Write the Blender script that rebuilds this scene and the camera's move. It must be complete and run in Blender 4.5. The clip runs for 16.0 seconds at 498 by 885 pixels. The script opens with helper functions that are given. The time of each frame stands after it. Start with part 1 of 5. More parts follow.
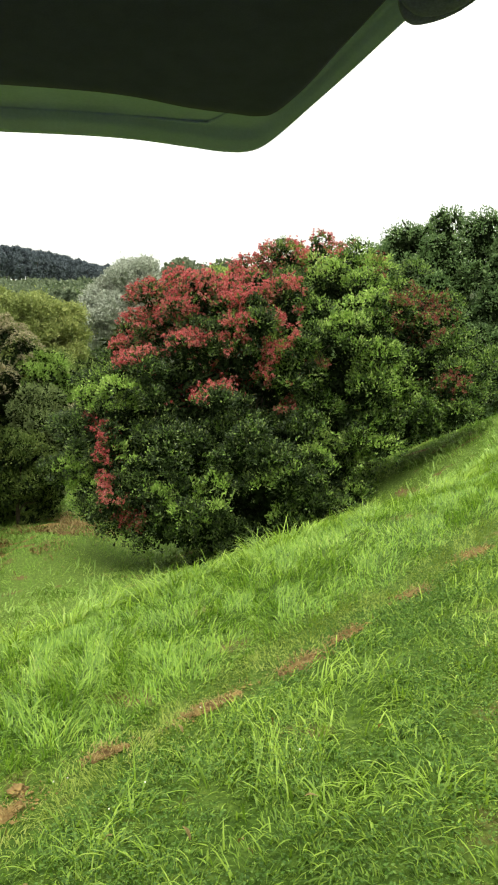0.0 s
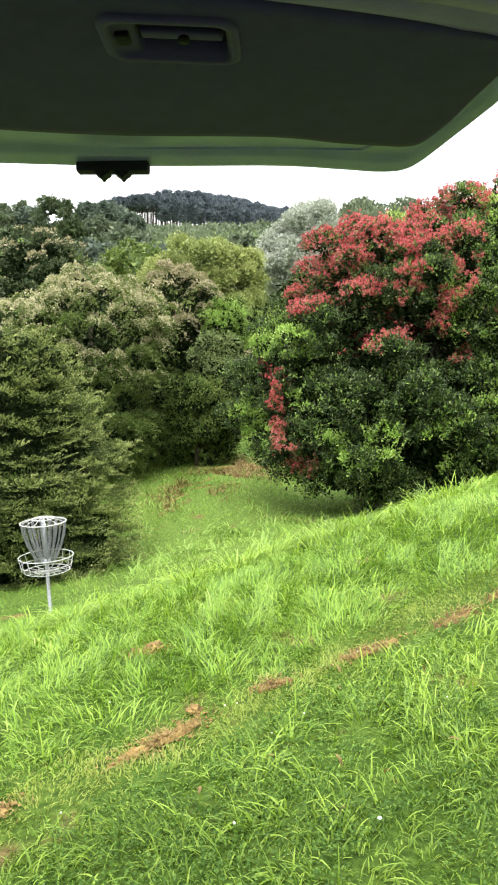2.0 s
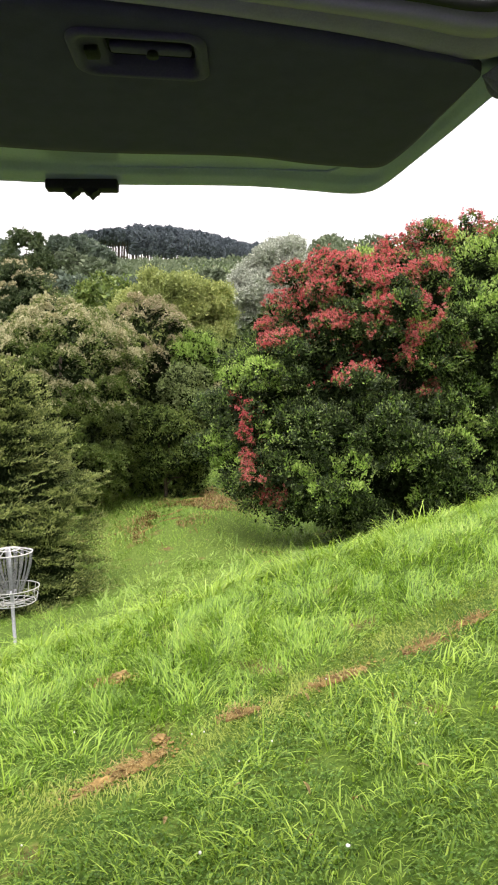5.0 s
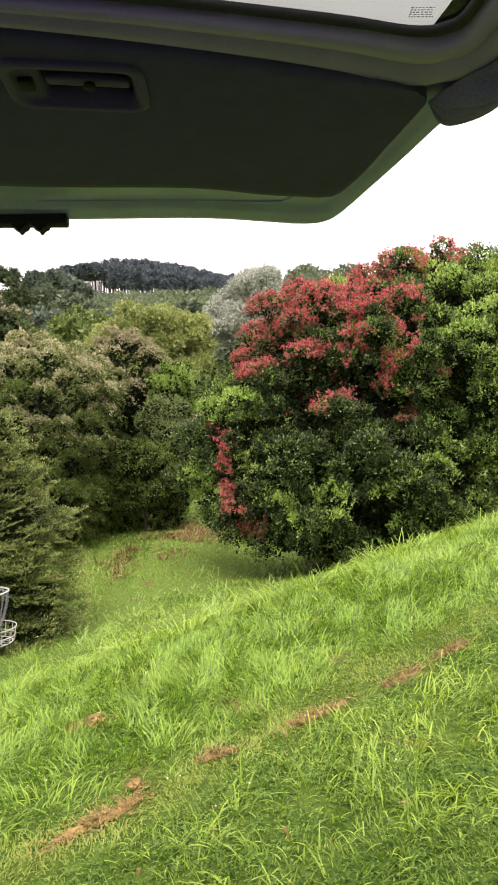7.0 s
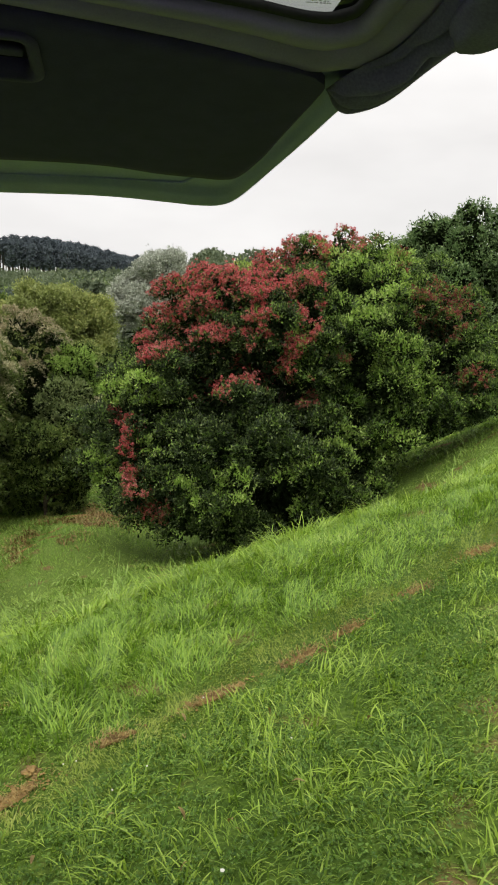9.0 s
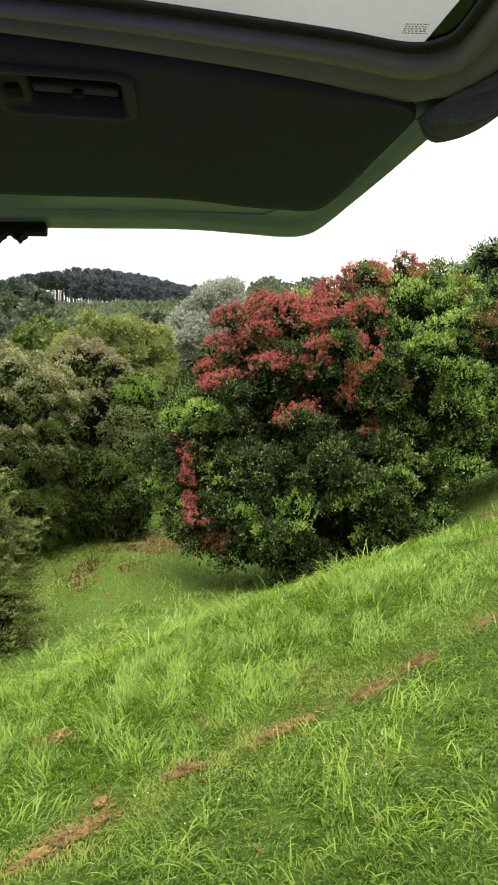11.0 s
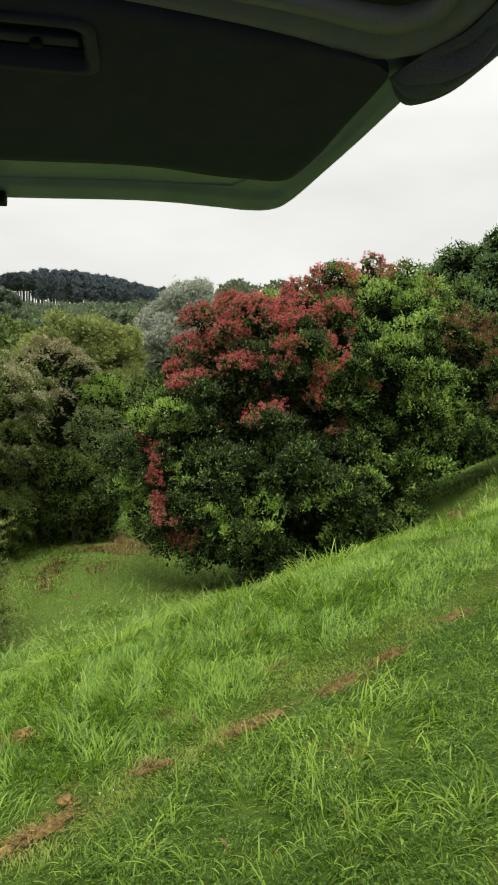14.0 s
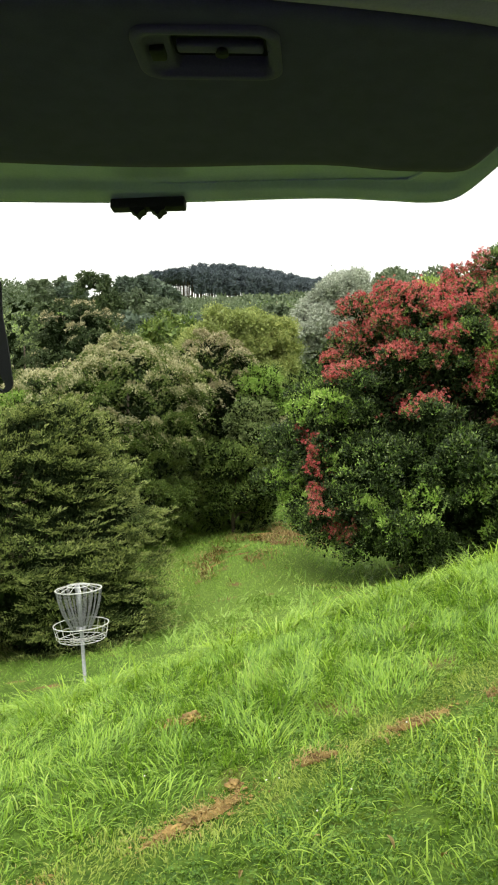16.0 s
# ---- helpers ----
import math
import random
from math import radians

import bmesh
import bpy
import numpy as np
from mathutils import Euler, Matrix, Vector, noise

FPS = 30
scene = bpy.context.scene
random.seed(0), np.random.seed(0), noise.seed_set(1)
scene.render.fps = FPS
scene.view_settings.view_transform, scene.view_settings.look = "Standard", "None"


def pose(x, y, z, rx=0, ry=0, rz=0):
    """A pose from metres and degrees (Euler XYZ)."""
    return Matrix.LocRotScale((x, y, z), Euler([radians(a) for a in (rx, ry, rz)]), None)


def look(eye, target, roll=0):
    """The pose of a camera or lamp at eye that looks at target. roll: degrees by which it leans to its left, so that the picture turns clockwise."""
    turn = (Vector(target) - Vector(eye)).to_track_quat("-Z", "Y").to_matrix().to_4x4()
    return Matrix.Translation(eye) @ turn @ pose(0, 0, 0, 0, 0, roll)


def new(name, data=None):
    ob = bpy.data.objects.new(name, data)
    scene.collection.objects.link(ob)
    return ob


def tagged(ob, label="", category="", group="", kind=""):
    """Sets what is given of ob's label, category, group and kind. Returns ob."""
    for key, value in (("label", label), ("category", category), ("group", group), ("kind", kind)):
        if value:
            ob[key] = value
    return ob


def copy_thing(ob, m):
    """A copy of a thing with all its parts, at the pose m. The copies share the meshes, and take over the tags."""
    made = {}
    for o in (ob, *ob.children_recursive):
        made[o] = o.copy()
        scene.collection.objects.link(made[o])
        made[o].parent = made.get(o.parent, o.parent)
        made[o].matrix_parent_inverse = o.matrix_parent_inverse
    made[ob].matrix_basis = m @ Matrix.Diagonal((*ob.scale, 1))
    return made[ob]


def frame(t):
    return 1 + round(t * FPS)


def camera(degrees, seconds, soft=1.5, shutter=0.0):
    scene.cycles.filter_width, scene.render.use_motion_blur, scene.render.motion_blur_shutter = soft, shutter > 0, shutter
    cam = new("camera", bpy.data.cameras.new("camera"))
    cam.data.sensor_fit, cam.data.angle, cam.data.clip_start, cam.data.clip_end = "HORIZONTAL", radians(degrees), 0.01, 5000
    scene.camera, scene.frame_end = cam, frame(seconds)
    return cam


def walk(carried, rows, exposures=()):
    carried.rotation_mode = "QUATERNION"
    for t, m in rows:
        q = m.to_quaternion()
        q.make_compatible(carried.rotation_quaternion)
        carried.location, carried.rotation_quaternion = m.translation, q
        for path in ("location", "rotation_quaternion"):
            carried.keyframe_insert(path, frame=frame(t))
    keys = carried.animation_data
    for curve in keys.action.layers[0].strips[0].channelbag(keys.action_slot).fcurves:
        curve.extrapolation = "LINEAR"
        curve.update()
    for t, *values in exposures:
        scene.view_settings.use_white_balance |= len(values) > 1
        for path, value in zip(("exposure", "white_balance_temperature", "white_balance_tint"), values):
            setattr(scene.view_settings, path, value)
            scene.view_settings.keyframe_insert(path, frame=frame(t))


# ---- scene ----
cam = camera(33.0, 16.0, 2.0)
PATH = [
    (0, (0.087, -0.1, 1.466), (0.179, 1.895, 1.364), 0.4),
    (0.5, (0.085, -0.145, 1.476), (0.087, 1.853, 1.372), 0.6),
    (1, (0.104, -0.186, 1.49), (0.04, 1.807, 1.336), 0.1),
    (1.5, (0.12, -0.281, 1.529), (-0.039, 1.698, 1.287), -0.1),
    (2, (0.144, -0.363, 1.576), (-0.173, 1.597, 1.337), 0.6),
    (2.5, (0.123, -0.36, 1.57), (-0.32, 1.581, 1.38), 0.6),
    (3, (0.124, -0.364, 1.537), (-0.359, 1.567, 1.348), -0.5),
    (3.5, (0.14, -0.363, 1.54), (-0.241, 1.591, 1.35), 0.0),
    (4, (0.153, -0.357, 1.544), (-0.111, 1.617, 1.359), 0.5),
    (4.5, (0.153, -0.36, 1.546), (-0.079, 1.619, 1.369), 1.1),
    (4.7, (0.15, -0.365, 1.54), (-0.091, 1.613, 1.369), 1.2),
    (6.8, (0.181, -0.312, 1.553), (-0.083, 1.668, 1.463), -0.2),
    (7, (0.191, -0.307, 1.55), (-0.013, 1.68, 1.462), -0.4),
    (7.5, (0.211, -0.304, 1.548), (0.113, 1.691, 1.456), -1.3),
    (8, (0.218, -0.309, 1.553), (0.199, 1.689, 1.456), -1.3),
    (8.5, (0.218, -0.302, 1.551), (0.254, 1.695, 1.445), -0.8),
    (9, (0.203, -0.306, 1.547), (0.228, 1.69, 1.422), 0.5),
    (9.5, (0.184, -0.315, 1.555), (0.146, 1.68, 1.426), 1.4),
    (9.7, (0.173, -0.33, 1.562), (0.097, 1.664, 1.438), 1.5),
    (11.8, (0.148, -0.252, 1.531), (0.055, 1.746, 1.488), -0.6),
    (12, (0.158, -0.243, 1.519), (0.111, 1.756, 1.47), -1.5),
    (12.5, (0.166, -0.236, 1.509), (0.188, 1.763, 1.466), -2.5),
    (13, (0.164, -0.238, 1.506), (0.188, 1.762, 1.462), -2.1),
    (13.5, (0.156, -0.24, 1.503), (0.152, 1.76, 1.451), -0.7),
    (14, (0.149, -0.243, 1.502), (0.111, 1.756, 1.447), 0.2),
    (14.5, (0.15, -0.241, 1.504), (0.087, 1.757, 1.451), 0.5),
    (15, (0.147, -0.245, 1.503), (0.032, 1.751, 1.453), 0.5),
    (15.5, (0.127, -0.25, 1.504), (-0.138, 1.732, 1.455), 0.4),
    (16, (0.111, -0.252, 1.516), (-0.293, 1.706, 1.438), -0.1),
]
# seconds, stops, kelvin, tint: the clip's camera adapts as it turns
EXPOSURES = [(0.0, -0.03, 6750, 3), (0.5, 0.02, 6750, 3), (1.0, 0.2, 6700, 4), (1.5, 0.37, 6500, 8), (2.0, 0.6, 6250, 11), (2.5, 0.9, 5400, 13), (3.0, 0.56, 5200, 15), (3.5, 0.46, 5600, 14), (4.0, 0.42, 6100, 18),
             (4.5, 0.33, 6350, 19), (7.0, 0.27, 6750, 23), (7.5, -0.1, 6800, 24), (8.0, -0.3, 6750, 25), (8.5, -0.5, 6550, 19), (9.0, -0.53, 6550, 12), (9.5, -0.43, 6550, 8), (11.5, 0.15, 6750, 17), (12.0, 0.35, 6750, 22), (12.5, -0.3, 6550, 20),
             (13.0, -0.68, 6400, 18), (13.5, -0.68, 6500, 11), (14.0, -0.58, 6600, 7), (14.5, -0.43, 6750, 4), (15.0, -0.36, 6750, 4), (16.0, 0.05, 6650, 4)]
walk(cam, [(t, look(eye, target, roll)) for t, eye, target, roll in PATH], EXPOSURES)

# ---- light ----
SUN_EL, SUN_AZ = 62.0, 205.0
world = bpy.data.worlds.new("overcast_sky")
scene.world = world
world.use_nodes = True
wn, wl = world.node_tree.nodes, world.node_tree.links
wn.clear()
w_out = wn.new("ShaderNodeOutputWorld")
w_sky = wn.new("ShaderNodeTexSky")
w_sky.sky_type = "NISHITA"
w_sky.sun_disc = False
w_sky.sun_elevation, w_sky.sun_rotation = radians(SUN_EL), radians(SUN_AZ)
w_bg = wn.new("ShaderNodeBackground")
w_bg.inputs["Strength"].default_value = 0.10
wl.new(w_sky.outputs[0], w_bg.inputs["Color"])
# the cloud deck: brighter towards the zenith, with soft billows
w_co = wn.new("ShaderNodeTexCoord")
w_sep = wn.new("ShaderNodeSeparateXYZ")
wl.new(w_co.outputs["Generated"], w_sep.inputs[0])
w_ramp = wn.new("ShaderNodeMapRange")
w_ramp.inputs["From Min"].default_value, w_ramp.inputs["From Max"].default_value = 0.0, 1.0
w_ramp.inputs["To Min"].default_value, w_ramp.inputs["To Max"].default_value = 1.33, 4.1
w_pow = wn.new("ShaderNodeMath")
w_pow.operation = "POWER"
w_pow.inputs[1].default_value = 2.2
w_pos = wn.new("ShaderNodeMath")
w_pos.operation = "MAXIMUM"
w_pos.inputs[1].default_value = 0.0
wl.new(w_sep.outputs["Z"], w_pos.inputs[0])
wl.new(w_pos.outputs[0], w_pow.inputs[0])
wl.new(w_pow.outputs[0], w_ramp.inputs["Value"])
w_noise = wn.new("ShaderNodeTexNoise")
w_noise.inputs["Scale"].default_value, w_noise.inputs["Detail"].default_value = 3.2, 5.0
w_map = wn.new("ShaderNodeMapping")
w_map.inputs["Scale"].default_value = (1.0, 1.0, 3.0)
wl.new(w_co.outputs["Generated"], w_map.inputs["Vector"])
wl.new(w_map.outputs[0], w_noise.inputs["Vector"])
w_bill = wn.new("ShaderNodeMapRange")
w_bill.inputs["From Min"].default_value, w_bill.inputs["From Max"].default_value = 0.3, 0.7
w_bill.inputs["To Min"].default_value, w_bill.inputs["To Max"].default_value = 0.86, 1.05
wl.new(w_noise.outputs["Fac"], w_bill.inputs["Value"])
w_mul = wn.new("ShaderNodeMath")
w_mul.operation = "MULTIPLY"
wl.new(w_ramp.outputs[0], w_mul.inputs[0])
wl.new(w_bill.outputs[0], w_mul.inputs[1])
w_cloud = wn.new("ShaderNodeBackground")
w_cloud.inputs["Color"].default_value = (1.0, 0.995, 0.968, 1)
wl.new(w_mul.outputs[0], w_cloud.inputs["Strength"])
w_mix = wn.new("ShaderNodeMixShader")
w_mix.inputs["Fac"].default_value = 0.93
wl.new(w_bg.outputs[0], w_mix.inputs[1])
wl.new(w_cloud.outputs[0], w_mix.inputs[2])
wl.new(w_mix.outputs[0], w_out.inputs["Surface"])

sun = new("sun", bpy.data.lights.new("sun", "SUN"))
sun.data.energy, sun.data.angle, sun.data.color = 1.5, radians(20), (1.0, 0.965, 0.91)
SUN_DIR = Vector((math.sin(radians(SUN_AZ)) * math.cos(radians(SUN_EL)), math.cos(radians(SUN_AZ)) * math.cos(radians(SUN_EL)), math.sin(radians(SUN_EL))))
sun.matrix_world = look(SUN_DIR * 60, (0, 0, 0))


# ---- materials ----
def material(name):
    m = bpy.data.materials.new(name)
    m.use_nodes = True
    nt = m.node_tree
    return m, nt.nodes, nt.links, nt.nodes["Principled BSDF"], nt.nodes["Material Output"]


def ramp(nodes, stops):
    r = nodes.new("ShaderNodeValToRGB")
    els = r.color_ramp.elements
    while len(els) < len(stops):
        els.new(0.5)
    for e, (p, c) in zip(els, stops):
        e.position, e.color = p, (*c, 1)
    return r


def leaf_material(name, stops, rough=0.5, spec=0.35, through_light=0.25, patch=0.35, scale=0.7):
    """Leaves: a colour of its own for each leaf, slow change over the crown, some light let through."""
    m, n, l, b, out = material(name)
    geo = n.new("ShaderNodeNewGeometry")
    tex = n.new("ShaderNodeTexNoise")
    tex.inputs["Scale"].default_value, tex.inputs["Detail"].default_value = scale, 3
    co = n.new("ShaderNodeTexCoord")
    l.new(co.outputs["Object"], tex.inputs["Vector"])
    mix = n.new("ShaderNodeMix")
    mix.inputs[0].default_value = patch
    l.new(geo.outputs["Random Per Island"], mix.inputs[2])
    stretch = n.new("ShaderNodeMapRange")
    stretch.inputs["From Min"].default_value, stretch.inputs["From Max"].default_value = 0.3, 0.7
    l.new(tex.outputs["Fac"], stretch.inputs["Value"])
    l.new(stretch.outputs[0], mix.inputs[3])
    r = ramp(n, stops)
    l.new(mix.outputs[0], r.inputs[0])
    l.new(r.outputs[0], b.inputs["Base Color"])
    b.inputs["Roughness"].default_value = rough
    b.inputs["Specular IOR Level"].default_value = spec
    tr = n.new("ShaderNodeBsdfTranslucent")
    l.new(r.outputs[0], tr.inputs["Color"])
    sh = n.new("ShaderNodeMixShader")
    sh.inputs[0].default_value = through_light
    l.new(b.outputs[0], sh.inputs[1])
    l.new(tr.outputs[0], sh.inputs[2])
    l.new(sh.outputs[0], out.inputs["Surface"])
    return m


def surface_material(name, a, c, scale=30.0, rough=0.6, bump=0.3, depth=0.01, metal=0.0, spec=0.5, detail=6, big=0.0):
    """A plain surface of two close colours with grain and relief; big adds a slow stain."""
    m, n, l, b, out = material(name)
    co = n.new("ShaderNodeTexCoord")
    tex = n.new("ShaderNodeTexNoise")
    tex.inputs["Scale"].default_value, tex.inputs["Detail"].default_value = scale, detail
    l.new(co.outputs["Object"], tex.inputs["Vector"])
    r = ramp(n, [(0.35, a), (0.65, c)])
    l.new(tex.outputs["Fac"], r.inputs[0])
    last = r.outputs[0]
    if big:
        slow = n.new("ShaderNodeTexNoise")
        slow.inputs["Scale"].default_value, slow.inputs["Detail"].default_value = scale * 0.06, 4
        l.new(co.outputs["Object"], slow.inputs["Vector"])
        mp = n.new("ShaderNodeMapRange")
        mp.inputs["From Min"].default_value, mp.inputs["From Max"].default_value = 0.35, 0.65
        mp.inputs["To Min"].default_value, mp.inputs["To Max"].default_value = 1 - big, 1 + big
        l.new(slow.outputs["Fac"], mp.inputs["Value"])
        mu = n.new("ShaderNodeMix")
        mu.data_type, mu.blend_type = "RGBA", "MULTIPLY"
        mu.inputs[0].default_value = 1.0
        l.new(last, mu.inputs[6])
        l.new(mp.outputs[0], mu.inputs[7])
        last = mu.outputs[2]
    l.new(last, b.inputs["Base Color"])
    b.inputs["Roughness"].default_value, b.inputs["Metallic"].default_value = rough, metal
    b.inputs["Specular IOR Level"].default_value = spec
    if bump:
        bp = n.new("ShaderNodeBump")
        bp.inputs["Strength"].default_value, bp.inputs["Distance"].default_value = bump, depth
        l.new(tex.outputs["Fac"], bp.inputs["Height"])
        l.new(bp.outputs[0], b.inputs["Normal"])
    return m


M_LAWN = leaf_material("lawn_blade", [(0.0, (0.058, 0.122, 0.010)), (0.5, (0.168, 0.288, 0.025)), (0.85, (0.31, 0.43, 0.056)), (1.0, (0.58, 0.60, 0.21))], 0.45, 0.28, 0.28, 0.25, 0.9)
M_LONG = leaf_material("long_grass_blade", [(0.0, (0.055, 0.120, 0.010)), (0.5, (0.180, 0.325, 0.028)), (0.9, (0.33, 0.485, 0.062)), (1.0, (0.60, 0.64, 0.23))], 0.42, 0.32, 0.30, 0.2, 0.8)
M_TRACK = leaf_material("worn_grass_blade", [(0.0, (0.11, 0.17, 0.02)), (0.5, (0.24, 0.32, 0.045)), (0.85, (0.36, 0.41, 0.09)), (1.0, (0.46, 0.38, 0.18))], 0.5, 0.25, 0.3, 0.4, 1.4)
M_BROW = leaf_material("brow_grass_blade", [(0.0, (0.085, 0.17, 0.012)), (0.5, (0.255, 0.40, 0.034)), (0.9, (0.41, 0.56, 0.078)), (1.0, (0.66, 0.69, 0.30))], 0.40, 0.4, 0.38, 0.25, 0.8)
M_CLOVER = leaf_material("clover_leaf", [(0.0, (0.035, 0.085, 0.010)), (0.6, (0.10, 0.20, 0.025)), (1.0, (0.22, 0.34, 0.06))], 0.5, 0.25, 0.2, 0.3, 2.0)
M_STRAW = leaf_material("dry_straw", [(0.0, (0.12, 0.075, 0.024)), (0.5, (0.24, 0.17, 0.06)), (1.0, (0.40, 0.32, 0.13))], 0.7, 0.2, 0.1, 0.2, 1.0)
M_VALLEY = leaf_material("valley_grass_blade", [(0.0, (0.085, 0.17, 0.022)), (0.45, (0.22, 0.36, 0.06)), (0.85, (0.36, 0.48, 0.10)), (1.0, (0.46, 0.42, 0.17))], 0.6, 0.15, 0.3, 0.55, 0.6)
M_POHU = leaf_material("dark_leathery_leaf", [(0.0, (0.014, 0.026, 0.008)), (0.55, (0.038, 0.066, 0.016)), (0.8, (0.105, 0.165, 0.036)), (0.93, (0.27, 0.34, 0.11)), (1.0, (0.44, 0.50, 0.24))], 0.40, 0.34, 0.08, 0.16, 2.2)
# leaf for crown interiors: the shade inside is put into its dark colour
M_SHADE = leaf_material("shade_dark_inner_leaf", [(0.0, (0.007, 0.012, 0.004)), (1.0, (0.024, 0.038, 0.012))], 0.8, 0.05, 0.05, 0.35, 0.8)
M_POHU_NEW = leaf_material("bright_young_leaf", [(0.0, (0.11, 0.20, 0.03)), (0.4, (0.31, 0.48, 0.085)), (0.8, (0.47, 0.62, 0.16)), (1.0, (0.62, 0.72, 0.28))], 0.42, 0.35, 0.25, 0.2, 0.9)
M_POHU_MID = leaf_material("mid_green_leaf", [(0.0, (0.032, 0.072, 0.010)), (0.5, (0.125, 0.225, 0.034)), (0.85, (0.28, 0.40, 0.085)), (1.0, (0.45, 0.54, 0.19))], 0.38, 0.36, 0.18, 0.2, 2.2)
M_RED = leaf_material("crimson_stamen", [(0.0, (0.31, 0.028, 0.040)), (0.5, (0.64, 0.125, 0.13)), (1.0, (0.85, 0.44, 0.40))], 0.7, 0.1, 0.28, 0.25, 1.2)
M_RUST = leaf_material("faded_stamen", [(0.0, (0.16, 0.040, 0.034)), (0.5, (0.31, 0.085, 0.070)), (1.0, (0.50, 0.22, 0.17))], 0.7, 0.1, 0.2, 0.3, 1.2)
M_BACK = leaf_material("deep_green_leaf", [(0.0, (0.045, 0.09, 0.03)), (0.55, (0.135, 0.22, 0.075)), (1.0, (0.29, 0.40, 0.15))], 0.5, 0.3, 0.15, 0.3, 0.5)
M_TOTARA = leaf_material("olive_needle", [(0.0, (0.022, 0.037, 0.010)), (0.45, (0.072, 0.105, 0.026)), (0.8, (0.175, 0.215, 0.060)), (1.0, (0.31, 0.335, 0.125))], 0.55, 0.25, 0.12, 0.3, 1.3)
M_KANUKA = leaf_material("kanuka_needle", [(0.0, (0.035, 0.062, 0.012)), (0.5, (0.120, 0.180, 0.036)), (1.0, (0.31, 0.37, 0.10))], 0.55, 0.25, 0.18, 0.35, 1.2)
M_BLOSSOM = leaf_material("cream_blossom", [(0.0, (0.22, 0.21, 0.10)), (0.45, (0.47, 0.445, 0.255)), (1.0, (0.76, 0.72, 0.49))], 0.65, 0.15, 0.2, 0.25, 0.8)
M_TOTARA_TIP = leaf_material("olive_needle_tip", [(0.0, (0.13, 0.165, 0.042)), (0.5, (0.28, 0.33, 0.095)), (1.0, (0.47, 0.50, 0.19))], 0.5, 0.3, 0.2, 0.3, 1.3)
M_FAWN = leaf_material("fawn_blossom", [(0.0, (0.19, 0.165, 0.09)), (0.5, (0.44, 0.39, 0.235)), (1.0, (0.68, 0.63, 0.43))], 0.65, 0.15, 0.2, 0.3, 0.8)
M_DARKTREE = leaf_material("dusky_needle", [(0.0, (0.03, 0.05, 0.022)), (0.6, (0.075, 0.105, 0.042)), (1.0, (0.15, 0.18, 0.08))], 0.55, 0.25, 0.12, 0.4, 0.4)
M_YELLOW = leaf_material("yellow_green_leaf", [(0.0, (0.15, 0.19, 0.055)), (0.5, (0.32, 0.37, 0.115)), (0.88, (0.46, 0.48, 0.17)), (1.0, (0.54, 0.38, 0.16))], 0.5, 0.3, 0.25, 0.4, 0.18)
M_GREY = leaf_material("silver_leaf", [(0.0, (0.19, 0.215, 0.165)), (0.5, (0.42, 0.45, 0.36)), (1.0, (0.68, 0.70, 0.60))], 0.6, 0.2, 0.12, 0.3, 0.25)
M_FRESH = leaf_material("fresh_green_leaf", [(0.0, (0.10, 0.19, 0.03)), (0.5, (0.235, 0.37, 0.065)), (1.0, (0.40, 0.53, 0.14))], 0.5, 0.3, 0.25, 0.35, 0.5)
M_SHRUB = leaf_material("grey_green_leaf", [(0.0, (0.085, 0.125, 0.04)), (0.5, (0.215, 0.28, 0.095)), (1.0, (0.40, 0.46, 0.20))], 0.45, 0.35, 0.18, 0.3, 0.9)
# distance haze is put into the next three leaf colours, paled or blued
M_PINE = leaf_material("hazed_pine_needle", [(0.0, (0.075, 0.095, 0.11)), (0.6, (0.125, 0.15, 0.165)), (1.0, (0.19, 0.215, 0.22))], 0.7, 0.1, 0.08, 0.4, 0.05)
M_FARWOOD = leaf_material("hazed_distant_leaf", [(0.0, (0.07, 0.09, 0.06)), (0.45, (0.15, 0.185, 0.115)), (0.85, (0.25, 0.29, 0.18)), (1.0, (0.27, 0.20, 0.17))], 0.7, 0.1, 0.1, 0.72, 0.055)
M_HAZY = leaf_material("hazed_blue_green_leaf", [(0.0, (0.07, 0.095, 0.075)), (0.5, (0.13, 0.165, 0.125)), (1.0, (0.22, 0.26, 0.19))], 0.7, 0.1, 0.1, 0.5, 0.1)
M_BARK = surface_material("rough_bark", (0.045, 0.032, 0.022), (0.12, 0.09, 0.065), 14, 0.9, 0.8, 0.03)
M_PALEBARK = surface_material("pale_bark", (0.16, 0.13, 0.10), (0.30, 0.26, 0.21), 18, 0.9, 0.6, 0.02)
M_DIRT = surface_material("red_clay", (0.14, 0.082, 0.024), (0.34, 0.225, 0.075), 16, 0.95, 1.0, 0.03, big=0.3)
M_GALV = surface_material("galvanised_steel", (0.27, 0.275, 0.28), (0.42, 0.43, 0.44), 60, 0.5, 0.15, 0.002, metal=0.6)
M_CHAIN = surface_material("zinc_chain", (0.20, 0.205, 0.21), (0.38, 0.385, 0.39), 80, 0.45, 0.0, metal=0.8)
M_WHITERIM = surface_material("white_coated_steel", (0.42, 0.42, 0.39), (0.58, 0.58, 0.55), 40, 0.45, 0.1, 0.002)
M_PAINT = surface_material("silver_car_paint", (0.275, 0.29, 0.58), (0.305, 0.32, 0.62), 180, 0.38, 0.0, metal=0.4, big=0.05)
M_SILVER = surface_material("silver_body_paint", (0.44, 0.44, 0.45), (0.50, 0.50, 0.51), 160, 0.3, 0.0, metal=0.5, big=0.05)
M_FELT = surface_material("charcoal_trim_panel", (0.052, 0.042, 0.118), (0.062, 0.050, 0.138), 420, 0.75, 0.12, 0.001, spec=0.2, big=0.08)
